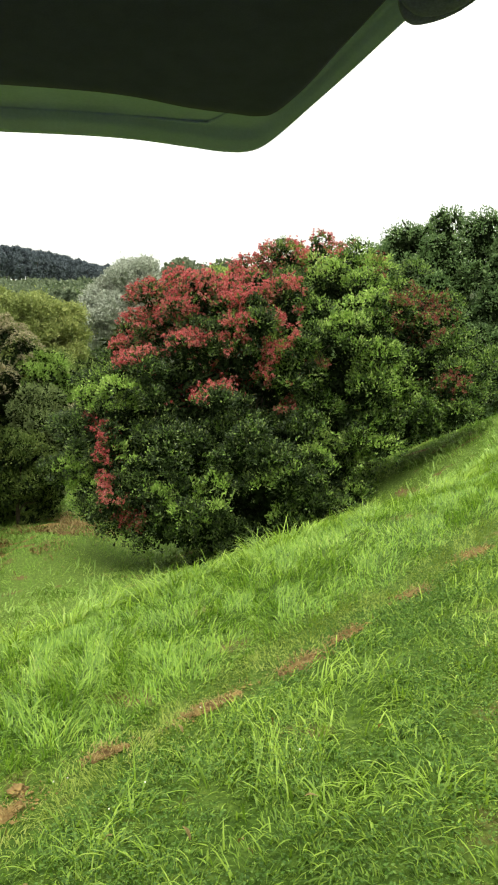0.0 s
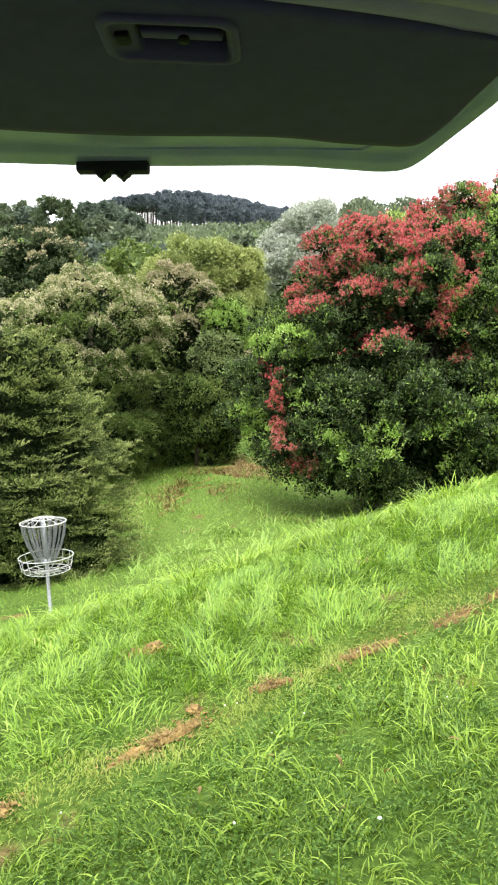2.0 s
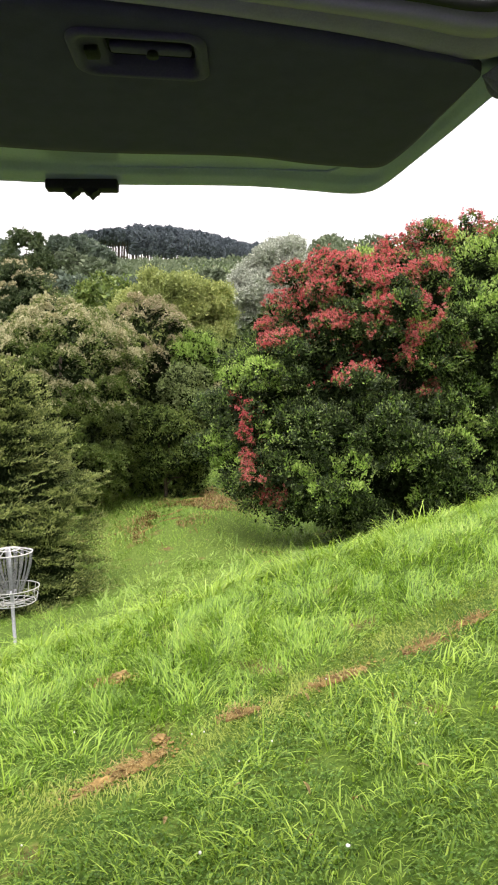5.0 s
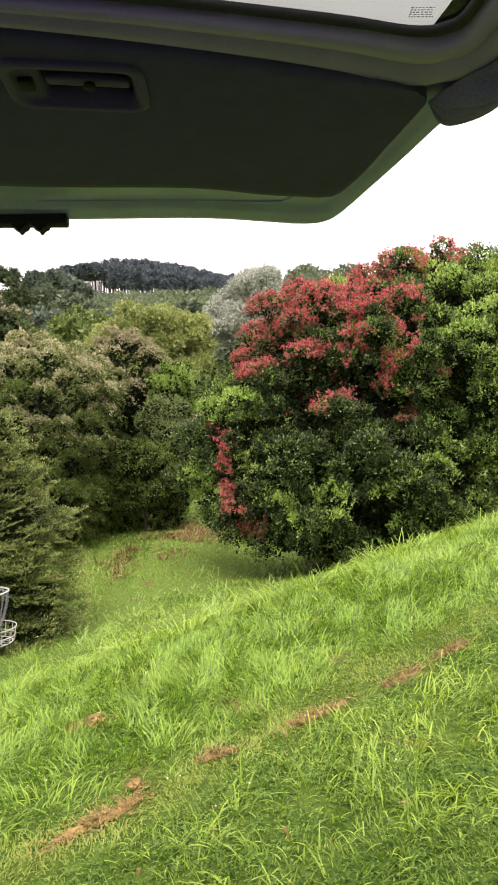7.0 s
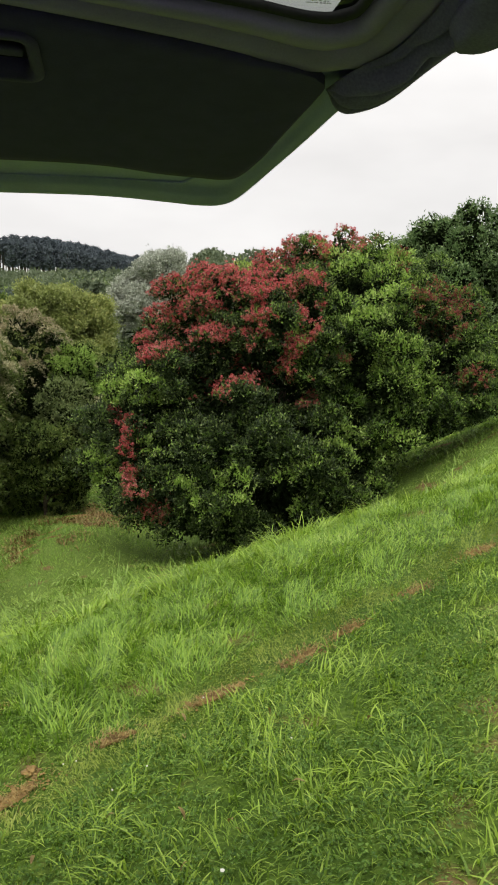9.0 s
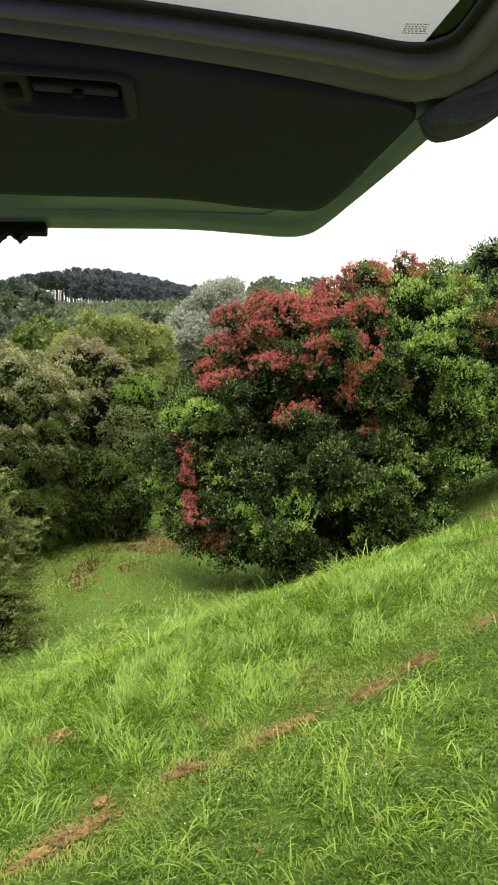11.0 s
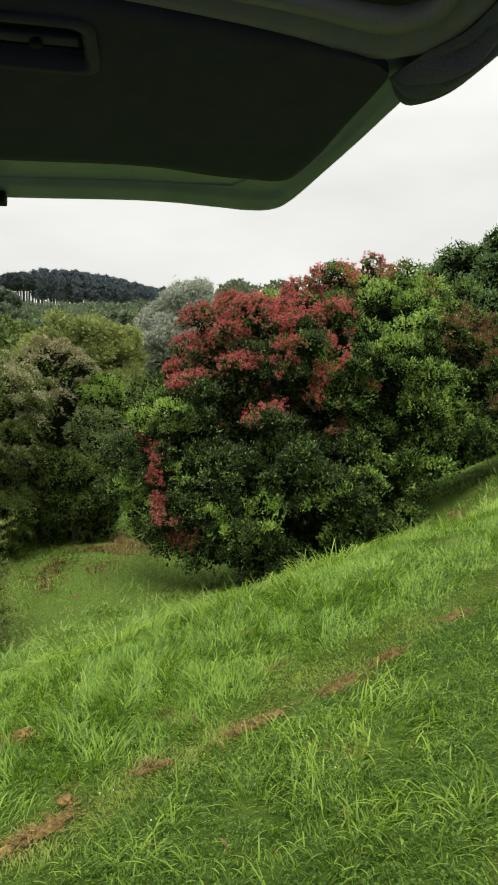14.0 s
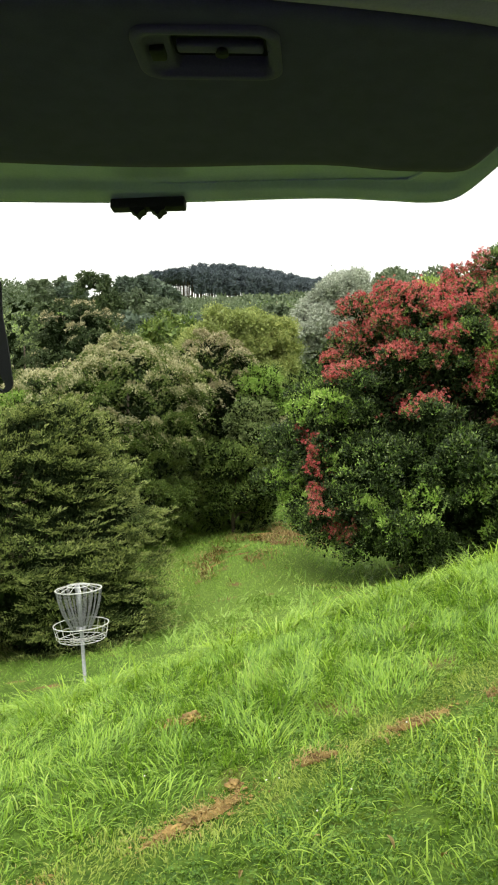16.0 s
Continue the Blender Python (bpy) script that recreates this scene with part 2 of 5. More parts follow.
M_TRIM = surface_material("grey_trim_plastic", (0.25, 0.20, 0.40), (0.28, 0.23, 0.44), 300, 0.5, 0.12, 0.001, big=0.06)
M_BEZEL = surface_material("moulded_grey_plastic", (0.072, 0.060, 0.135), (0.086, 0.071, 0.155), 300, 0.7, 0.1, 0.0008, spec=0.25)
M_BLACK = surface_material("black_plastic", (0.010, 0.009, 0.014), (0.017, 0.015, 0.022), 200, 0.7, 0.1, 0.0008, spec=0.2)
M_RUBBER = surface_material("black_rubber", (0.010, 0.010, 0.011), (0.018, 0.018, 0.019), 150, 0.7, 0.1, 0.001)
M_WEB = surface_material("black_webbing", (0.010, 0.011, 0.016), (0.022, 0.024, 0.034), 500, 0.7, 0.4, 0.0008)
M_CLOTH = surface_material("dark_grey_fabric", (0.14, 0.122, 0.255), (0.19, 0.168, 0.33), 260, 0.9, 0.35, 0.001, spec=0.2, big=0.1)
M_IVORY = surface_material("ivory_plastic", (0.50, 0.48, 0.42), (0.62, 0.60, 0.54), 60, 0.4, 0.05, 0.001)
M_CORD = surface_material("grubby_cord", (0.16, 0.14, 0.12), (0.40, 0.37, 0.33), 160, 0.9, 0.5, 0.002)
M_PETAL = surface_material("white_petal", (0.66, 0.64, 0.56), (0.80, 0.79, 0.72), 60, 0.7, 0.1, 0.002)
M_DEADLEAF = surface_material("tan_dead_leaf", (0.24, 0.17, 0.06), (0.42, 0.32, 0.13), 40, 0.8, 0.3, 0.004)

m, n, l, b, out = material("tinted_glass")
clear = n.new("ShaderNodeBsdfTransparent")
clear.inputs["Color"].default_value = (0.28, 0.30, 0.285, 1)
gloss = n.new("ShaderNodeBsdfGlossy")
gloss.inputs["Roughness"].default_value = 0.03
fres = n.new("ShaderNodeFresnel")
pane = n.new("ShaderNodeMixShader")
l.new(fres.outputs[0], pane.inputs[0])
l.new(clear.outputs[0], pane.inputs[1])
l.new(gloss.outputs[0], pane.inputs[2])
l.new(pane.outputs[0], out.inputs["Surface"])
M_GLASS = m


def ground_material():
    """Turf: green of several ages, thin places with clay showing, fine relief."""
    m, n, l, b, out = material("turf")
    geo = n.new("ShaderNodeNewGeometry")

    def tex(scale, detail):
        t = n.new("ShaderNodeTexNoise")
        t.inputs["Scale"].default_value, t.inputs["Detail"].default_value = scale, detail
        l.new(geo.outputs["Position"], t.inputs["Vector"])
        return t

    fine, mid, slow = tex(28.0, 5), tex(1.7, 5), tex(0.09, 4)
    r1 = ramp(n, [(0.3, (0.032, 0.062, 0.009)), (0.55, (0.068, 0.116, 0.017)), (0.75, (0.12, 0.18, 0.031))])
    l.new(fine.outputs["Fac"], r1.inputs[0])
    r2 = ramp(n, [(0.35, (0.75, 0.85, 0.70)), (0.65, (1.2, 1.12, 1.1))])
    l.new(mid.outputs["Fac"], r2.inputs[0])
    mu = n.new("ShaderNodeMix")
    mu.data_type, mu.blend_type = "RGBA", "MULTIPLY"
    mu.inputs[0].default_value = 1.0
    l.new(r1.outputs[0], mu.inputs[6])
    l.new(r2.outputs[0], mu.inputs[7])
    r3 = ramp(n, [(0.60, (0, 0, 0)), (0.70, (1, 1, 1))])
    l.new(mid.outputs["Fac"], r3.inputs[0])
    clay = n.new("ShaderNodeMix")
    clay.data_type = "RGBA"
    cl = ramp(n, [(0.3, (0.13, 0.085, 0.035)), (0.7, (0.24, 0.15, 0.075))])
    l.new(fine.outputs["Fac"], cl.inputs[0])
    l.new(r3.outputs[0], clay.inputs[0])
    # turf grades to a paler green between y 9 and 14, towards the valley
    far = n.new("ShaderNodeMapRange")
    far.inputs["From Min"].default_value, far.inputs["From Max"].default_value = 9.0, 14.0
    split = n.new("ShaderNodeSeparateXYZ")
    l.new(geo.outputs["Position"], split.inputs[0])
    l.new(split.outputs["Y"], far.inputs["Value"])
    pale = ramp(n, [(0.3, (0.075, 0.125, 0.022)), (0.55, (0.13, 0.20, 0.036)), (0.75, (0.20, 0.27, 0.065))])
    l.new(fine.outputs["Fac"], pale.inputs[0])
    graded = n.new("ShaderNodeMix")
    graded.data_type = "RGBA"
    l.new(far.outputs[0], graded.inputs[0])
    l.new(mu.outputs[2], graded.inputs[6])
    l.new(pale.outputs[0], graded.inputs[7])
    l.new(graded.outputs[2], clay.inputs[6])
    l.new(cl.outputs[0], clay.inputs[7])
    l.new(clay.outputs[2], b.inputs["Base Color"])
    b.inputs["Roughness"].default_value = 0.95
    b.inputs["Specular IOR Level"].default_value = 0.1
    bp = n.new("ShaderNodeBump")
    bp.inputs["Strength"].default_value, bp.inputs["Distance"].default_value = 0.8, 0.05
    l.new(fine.outputs["Fac"], bp.inputs["Height"])
    l.new(bp.outputs[0], b.inputs["Normal"])
    return m


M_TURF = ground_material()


# ---- building helpers ----
def part(name, bm, mat, parent=None, label="", smooth=False):
    """Links a bmesh as one mesh object, under its thing or part."""
    me = bpy.data.meshes.new(name)
    bm.normal_update()
    bm.to_mesh(me)
    bm.free()
    me.materials.append(mat)
    if smooth:
        me.polygons.foreach_set("use_smooth", [True] * len(me.polygons))
    ob = new(name, me)
    ob.parent = parent
    return tagged(ob, label)


def soup(name, verts, faces, mat, parent=None, label="", smooth=False):
    """Links arrays of vertices and of triangles or quads as one mesh object."""
    verts, faces = np.asarray(verts, np.float32), np.asarray(faces, np.int32)
    me = bpy.data.meshes.new(name)
    k = faces.shape[1]
    me.vertices.add(len(verts))
    me.vertices.foreach_set("co", verts.ravel())
    me.loops.add(faces.size)
    me.loops.foreach_set("vertex_index", faces.ravel())
    me.polygons.add(len(faces))
    me.polygons.foreach_set("loop_start", np.arange(0, faces.size, k, dtype=np.int32))
    me.polygons.foreach_set("use_smooth", np.full(len(faces), smooth))
    me.update(calc_edges=True)
    me.materials.append(mat)
    ob = new(name, me)
    ob.parent = parent
    return tagged(ob, label)


def thing(name, place, label, category, group="", kind="", turn=None):
    ob = new(name)
    ob.empty_display_size = 0.2
    ob.matrix_world = turn if turn is not None else Matrix.Translation(place)
    return tagged(ob, label, category, group, kind)


def unit(v):
    return v / np.maximum(np.linalg.norm(v, axis=-1, keepdims=True), 1e-9)


def smooth_line(points, count):
    """A Catmull-Rom curve through the points, at even steps of its parameter."""
    p = np.array(points, float)
    p = np.vstack([2 * p[0] - p[1], p, 2 * p[-1] - p[-2]])
    out = []
    for s in np.linspace(0, len(points) - 1 - 1e-6, count):
        i, f = int(s), s - int(s)
        a, b_, c, d = p[i : i + 4]
        out.append(0.5 * (2 * b_ + (c - a) * f + (2 * a - 5 * b_ + 4 * c - d) * f**2 + (3 * b_ - a - 3 * c + d) * f**3))
    return np.array(out)


def tube(points, radii, sides=8, rough=0.0, rng=None, caps=True):
    """Vertices and quads of a tube along the points."""
    p = np.array(points, float)
    r = np.broadcast_to(np.array(radii, float), (len(p),))
    t = unit(np.gradient(p, axis=0))
    ref = np.array([0.0, 0.0, 1.0]) if abs(t[0][2]) < 0.8 else np.array([1.0, 0.0, 0.0])
    verts = []
    for i in range(len(p)):
        a = unit(np.cross(t[i], ref))
        b_ = np.cross(t[i], a)
        ang = np.linspace(0, 2 * np.pi, sides, endpoint=False)
        k = r[i] * (1 + (rng.normal(0, rough, sides) if rough else 0))
        verts.append(p[i] + np.outer(np.cos(ang) * k, a) + np.outer(np.sin(ang) * k, b_))
    verts = np.vstack(verts)
    faces = [(i * sides + j, i * sides + (j + 1) % sides, (i + 1) * sides + (j + 1) % sides, (i + 1) * sides + j) for i in range(len(p) - 1) for j in range(sides)]
    if caps and sides % 2 == 0:
        for first in (0, (len(p) - 1) * sides):
            faces += [(first, first + j, first + j + 1, first + j + 2) for j in range(1, sides - 2, 2)]
    return verts, np.array(faces)


def join(pieces):
    verts, faces, at = [], [], 0
    for v, f in pieces:
        verts.append(v)
        faces.append(np.asarray(f) + at)
        at += len(v)
    return np.vstack(verts), np.vstack(faces)


def rod(name, points, radius, mat, parent, label="", sides=8, smooth=True):
    v, f = tube(points, radius, sides)
    return soup(name, v, f, mat, parent, label, smooth)


def box(bm, x0, x1, y0, y1, z0, z1, bevel=0.0, segments=2):
    vs = [bm.verts.new(c) for c in ((x0, y0, z0), (x1, y0, z0), (x1, y1, z0), (x0, y1, z0), (x0, y0, z1), (x1, y0, z1), (x1, y1, z1), (x0, y1, z1))]
    fs = [bm.faces.new([vs[i] for i in q]) for q in ((3, 2, 1, 0), (4, 5, 6, 7), (0, 1, 5, 4), (1, 2, 6, 5), (2, 3, 7, 6), (3, 0, 4, 7))]
    if bevel:
        bmesh.ops.bevel(bm, geom=list({e for f in fs for e in f.edges}), offset=bevel, segments=segments, profile=0.5, affect="EDGES")
    return bm


# ---- ground ----
def sig(x):
    return 1 / (1 + np.exp(-np.clip(x, -40, 40)))


def height(x, y):
    """The hillside: it falls away to the valley on one hand, climbs along the slope, and rises again to the far ridge."""
    u, v = -0.78 * x + 0.626 * y, 0.626 * x + 0.78 * y
    deep = sig((v - 5.5) / 1.0)
    low = 3.0 * (sig((u - 6.7) / 2.0) - 0.034)
    brow = 1.5 * sig((u - 5.6) / 0.9) + 3.1 * (sig((u - 11.0) / 2.6) - 0.014)
    fall = low + (brow - low) * deep
    climb = 0.085 * (v - 2.5 - 1.5 * np.logaddexp(0, (v - 16.5) / 1.5)) * np.where(v < -20, 0, 1) + np.where(v < -20, -1.9, 0)
    shoulder = 1.75 * sig((v - 17) / 2.0) * np.exp(-(((u - 7) / 7.0) ** 2))
    far = 0.17 * (8 * np.logaddexp(0, (y - 50) / 8) - 1.12 * 10 * np.logaddexp(0, (y - 412) / 10))
    hump = 5.0 * np.exp(-(((x + 85) / 45) ** 2) - (((y - 175) / 40) ** 2))
    dip = 0.22 * np.exp(-(((v - 10.2) / 2.6) ** 2)) * sig((u - 3.5) / 0.4) * sig((8.5 - u) / 0.8)
    hollow = 0.45 * np.exp(-(((v - 13.5) / 3.0) ** 2)) * sig((u - 5.3) / 0.5) * sig((12.0 - u) / 1.0)
    bank = 1.45 * sig((-x - 2.4) / 0.6) * sig((y - 17.0) / 1.6) * sig((60.0 - y) / 8.0)
    return 0.22 + climb - fall + shoulder + far + hump - dip - hollow + bank


def bumps(x, y):
    """Fine unevenness of the turf."""
    return 0.018 * np.sin(3.1 * x + 1.3 * np.sin(2.3 * y)) * np.sin(2.7 * y + 0.8 * np.sin(1.9 * x)) + 0.03 * np.sin(0.9 * x - 0.6 * y)


def ground(x, y):
    near = np.exp(-((x**2 + y**2) / 900.0))
    return height(x, y) + bumps(x, y) * near


def build_ground():
    k = np.linspace(-1, 1, 230)
    g = 3.0 * np.sinh(k * 6.8)
    xs, ys = g.copy(), g + 6.0
    gx, gy = np.meshgrid(xs, ys, indexing="ij")
    verts = np.stack([gx, gy, ground(gx, gy)], -1).reshape(-1, 3)
    m_ = len(ys)
    i, j = np.meshgrid(np.arange(len(xs) - 1), np.arange(m_ - 1), indexing="ij")
    a = (i * m_ + j).ravel()
    faces = np.stack([a, a + m_, a + m_ + 1, a + 1], -1)
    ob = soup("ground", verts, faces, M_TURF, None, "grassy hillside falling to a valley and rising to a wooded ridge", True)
    tagged(ob, category="ground", kind="structure")


build_ground()

# worn clay patches along the wheel track: middle, half length, half width, turn
PATCHES = [(-0.72, 2.85, 0.28, 0.068, 56), (-1.22, 2.30, 0.12, 0.05, 50), (-0.34, 3.32, 0.09, 0.05, 30), (0.10, 3.72, 0.22, 0.042, 47), (0.56, 4.12, 0.19, 0.06, 47),
           (0.84, 4.44, 0.17, 0.042, 46), (1.38, 5.08, 0.2, 0.06, 44), (2.0, 5.85, 0.24, 0.07, 46), (-1.12, 3.98, 0.12, 0.07, 20)]
_r = random.Random(9)
for _ in range(18):
    _k = _r.random()
    PATCHES.append((-4.6 + 1.8 * _k + _r.gauss(0, 0.3), 17.9 + 5.1 * _k + _r.gauss(0, 0.5), _r.uniform(0.15, 0.5), _r.uniform(0.05, 0.11), _r.uniform(30, 70)))



def bare(x, y):
    """How bare the turf is at a place: 1 on a clay patch, less on the wheel track."""
    out = np.zeros_like(x)
    for px, py, a, w, turn in PATCHES:
        c, s = math.cos(radians(turn)), math.sin(radians(turn))
        p, q = (x - px) * c + (y - py) * s, -(x - px) * s + (y - py) * c
        out = np.maximum(out, np.exp(-((p / a) ** 2 + (q / w) ** 2) ** 2 * 0.7))
    return out


def build_patches():
    rng = np.random.default_rng(5)
    for px, py, a, w, turn in PATCHES:
        rings, sides = 7, 40
        c, s = math.cos(radians(turn)), math.sin(radians(turn))
        wob = 1 + 0.30 * np.sin(np.arange(sides) * 2 * np.pi / sides * 3 + rng.uniform(0, 6)) + rng.normal(0, 0.16, sides)
        verts, faces = [], []
        for i in range(rings + 1):
            f = i / rings
            ang = np.arange(sides) * 2 * np.pi / sides
            p, q = np.cos(ang) * a * 0.85 * f * wob, np.sin(ang) * w * 0.68 * f * wob
            x, y = px + p * c - q * s, py + p * s + q * c
            z = ground(x, y) + 0.012 * (1 - f**4) - 0.012 * f**6 + rng.normal(0, 0.008, sides) * (f < 0.95)
            verts.append(np.stack([x, y, z], -1))
            for j in range(sides if i else 0):
                faces.append(((i - 1) * sides + j, (i - 1) * sides + (j + 1) % sides, i * sides + (j + 1) % sides, i * sides + j))
        ob = soup("clay_patch", np.vstack(verts), faces, M_DIRT, None, "bare reddish clay worn through the grass", True)
        tagged(ob, category="bare soil", group="clay patches on the wheel track", kind="structure")
    # loose clods on the nearest patch and on the mound
    for px, py, r in ((-0.65, 3.12, 0.034), (-1.08, 4.0, 0.05), (-1.17, 3.97, 0.035), (-0.70, 2.90, 0.016), (-0.84, 2.68, 0.018), (-0.62, 3.0, 0.02), (-0.76, 2.79, 0.013), (0.62, 4.2, 0.018)):
        bm = bmesh.new()
        bmesh.ops.create_icosphere(bm, subdivisions=4, radius=r)
        for v in bm.verts:
            k = v.co / r
            v.co *= 0.9 + 0.8 * noise.noise(k * 1.6 + Vector((px * 9, py * 7, 0))) + 0.35 * noise.noise(k * 4.5) + 0.15 * noise.noise(k * 11)
            v.co.z *= 0.55
        ob = part("clay_clod", bm, M_DIRT, None, "crumbly lump of reddish clay on the grass", True)
        ob.location = (px, py, float(ground(np.array(px), np.array(py))) + r * 0.4)
        tagged(ob, category="clod", group="clay clods")


build_patches()


# ---- trees ----
def lobes_on(masses, count, small, large, rng, flat=1.0, inset=0.55, low=-0.75, proud=0.0, depth=0.0):
    """Leafy lumps over the skin of a few large ellipsoids (centre and radii): the crown's uneven outline."""
    masses = np.array(masses, float)
    area = masses[:, 3] * masses[:, 5]
    out = []
    while len(out) < count:
        k = rng.choice(len(masses), p=area / area.sum())
        c, r = masses[k, :3], masses[k, 3:]
        d = unit(rng.normal(size=3))
        if d[2] < low:
            continue
        size = rng.uniform(small, large)
        p = c + d * np.maximum(r - size * (inset + proud * rng.uniform(-1.0, 1.2)) - depth * rng.random() ** 1.5, 0.05)
        inside = [(((p - q[:3]) / q[3:]) ** 2).sum() < 0.62 for j, q in enumerate(masses) if j != k]
        if any(inside):
            continue
        if out and min(np.linalg.norm((np.array(out)[:, :3] - p) / size, axis=1)) < 0.55:
            if rng.random() < 0.7:
                continue
        out.append([*p, size, size, size * flat * rng.uniform(0.8, 1.1)])
    return np.array(out)


def shoots(lobes, count, rng, shell=(0.82, 1.06), under=0.35, bury=0.78, cut=-0.25):
    """Places and outward ways of shoots on the skin of the lumps, none of them deep inside a neighbour."""
    area = lobes[:, 3] * lobes[:, 4]
    place, way = [], []
    have = 0
    while have < count:
        k = rng.choice(len(lobes), size=20000, p=area / area.sum())
        d = unit(rng.normal(size=(20000, 3)))
        p = lobes[k, :3] + d * lobes[k, 3:] * rng.uniform(*shell, (20000, 1))
        keep = (d[:, 2] > cut) | (rng.random(20000) < under)
        for j in range(len(lobes)):
            near = (((p - lobes[j, :3]) / lobes[j, 3:]) ** 2).sum(1) < bury**2
            keep &= ~near | (k == j)
        place.append(p[keep])
        way.append(unit(d[keep] / lobes[k[keep], 3:]))
        have += int(keep.sum())
    return np.vstack(place)[:count], np.vstack(way)[:count]


def leaf_soup(place, way, per, length, width, rng, fan=0.9, lift=0.25, fold=0.18, jitter=0.04, up=0.25, spray=0.0, droop=0.0):
    """Folded leaves round each shoot: four corners and two triangles a leaf."""
    n = len(place) * per
    base = np.repeat(place, per, 0) + rng.normal(0, jitter, (n, 3))
    if spray:
        twig = unit(way + 0.45 * unit(rng.normal(size=way.shape)) + np.array([0, 0, droop]))
        base += np.repeat(twig, per, 0) * rng.uniform(0, spray, (n, 1)) - np.array([0, 0, 1.0]) * abs(droop) * 0.3 * spray
        way = twig
    ahead = unit(np.repeat(way, per, 0) + fan * unit(rng.normal(size=(n, 3))) + np.array([0, 0, lift]))
    nor = np.repeat(way, per, 0) + np.array([0, 0, up]) + rng.normal(0, 0.38, (n, 3))
    side = unit(np.cross(ahead, nor))
    nor = np.cross(side, ahead)
    return folded(base, ahead, side, nor, length * rng.uniform(0.65, 1.25, (n, 1)), width * rng.uniform(0.75, 1.2, (n, 1)), fold)


def folded(base, ahead, side, nor, ln, wd, fold):
    """One folded leaf at each base: four corners and two triangles."""
    mid = base + ahead * ln * 0.55 + nor * wd * fold
    tip = base + ahead * ln - nor * ln * 0.08
    verts = np.stack([base, mid + side * wd * 0.5, tip, mid - side * wd * 0.5], 1).reshape(-1, 3)
    a = np.arange(len(base)) * 4
    faces = np.stack([np.stack([a, a + 1, a + 2], 1), np.stack([a, a + 2, a + 3], 1)], 1).reshape(-1, 3)
    return verts, faces


def fronds(place, way, reach, rng, twigs=10, needles=9, droop=0.25, upturn=0.0, needle=(0.055, 0.014), flat=0.25, open_=0.75, lift=0.35, hang=0.0, wide=0.52):
    """Feathery sprays: each has an arching stem, twigs to both sides and needles on the twigs. Also gives how far out on its spray each needle sits."""
    k = len(place)
    up = np.array([0, 0, 1.0])
    way = unit(way)
    side = unit(np.cross(way, up) + rng.normal(0, flat, (k, 3)))
    shape = (k, twigs, needles)
    f = np.broadcast_to(((np.arange(twigs) + 0.6) / twigs)[None, :, None], shape) + rng.normal(0, 0.02, shape)
    hand_ = np.where(np.arange(twigs) % 2, 1.0, -1.0)[None, :, None] * rng.uniform(0.55, 1.2, (k, twigs, 1))
    g = np.broadcast_to(((np.arange(needles) + 0.5) / needles)[None, None, :], shape)
    ln = reach[:, None, None] * wide * (1 - 0.7 * f) * rng.uniform(0.7, 1.2, (k, twigs, 1)) * g
    r = reach[:, None, None] * f

    def spread(vec):
        return np.broadcast_to(vec[:, None, None, :], (*shape, 3))

    twig = unit(spread(way) * 0.75 + spread(side) * (hand_ * open_)[..., None] + rng.normal(0, 0.10, (k, twigs, 1, 3)))
    base = spread(place) + spread(way) * r[..., None] + twig * ln[..., None]
    sink = -droop * reach[:, None, None] * f**2 + upturn * reach[:, None, None] * f**4 - hang * ln * g
    base = base + sink[..., None] * up + rng.normal(0, 0.010, (*shape, 3))
    ahead = unit(twig + 0.65 * unit(rng.normal(size=(*shape, 3))) + lift * up).reshape(-1, 3)
    base, n = base.reshape(-1, 3), k * twigs * needles
    nor = up + rng.normal(0, 0.45, (n, 3))
    across = unit(np.cross(ahead, nor))
    v, _ = folded(base, ahead, across, np.cross(across, ahead), needle[0] * rng.uniform(0.7, 1.25, (n, 1)), needle[1] * rng.uniform(0.8, 1.25, (n, 1)), 0.15)
    out_ = np.maximum(f, 0.55 * f + 0.6 * g).reshape(-1)
    return v.reshape(n, 4, 3), out_


def quads(leaves):
    """Faces for an array of leaves of four corners each."""
    a = np.arange(len(leaves)) * 4
    return leaves.reshape(-1, 3), np.stack([np.stack([a, a + 1, a + 2], 1), np.stack([a, a + 2, a + 3], 1)], 1).reshape(-1, 3)


def brush_soup(place, way, spikes, length, width, rng):
    """Brush flowers: thin stamens spread from each head."""
    n = len(place) * spikes
    base = np.repeat(place, spikes, 0)
    ahead = unit(np.repeat(way, spikes, 0) * 0.55 + np.array([0, 0, 0.25]) + unit(rng.normal(size=(n, 3))))
    side = unit(np.cross(ahead, rng.normal(size=(n, 3)))) * width * 0.5
    tip = base + ahead * length * rng.uniform(0.7, 1.2, (n, 1))
    verts = np.stack([base, tip + side, tip - side], 1).reshape(-1, 3)
    return verts, np.arange(n * 3).reshape(-1, 3)


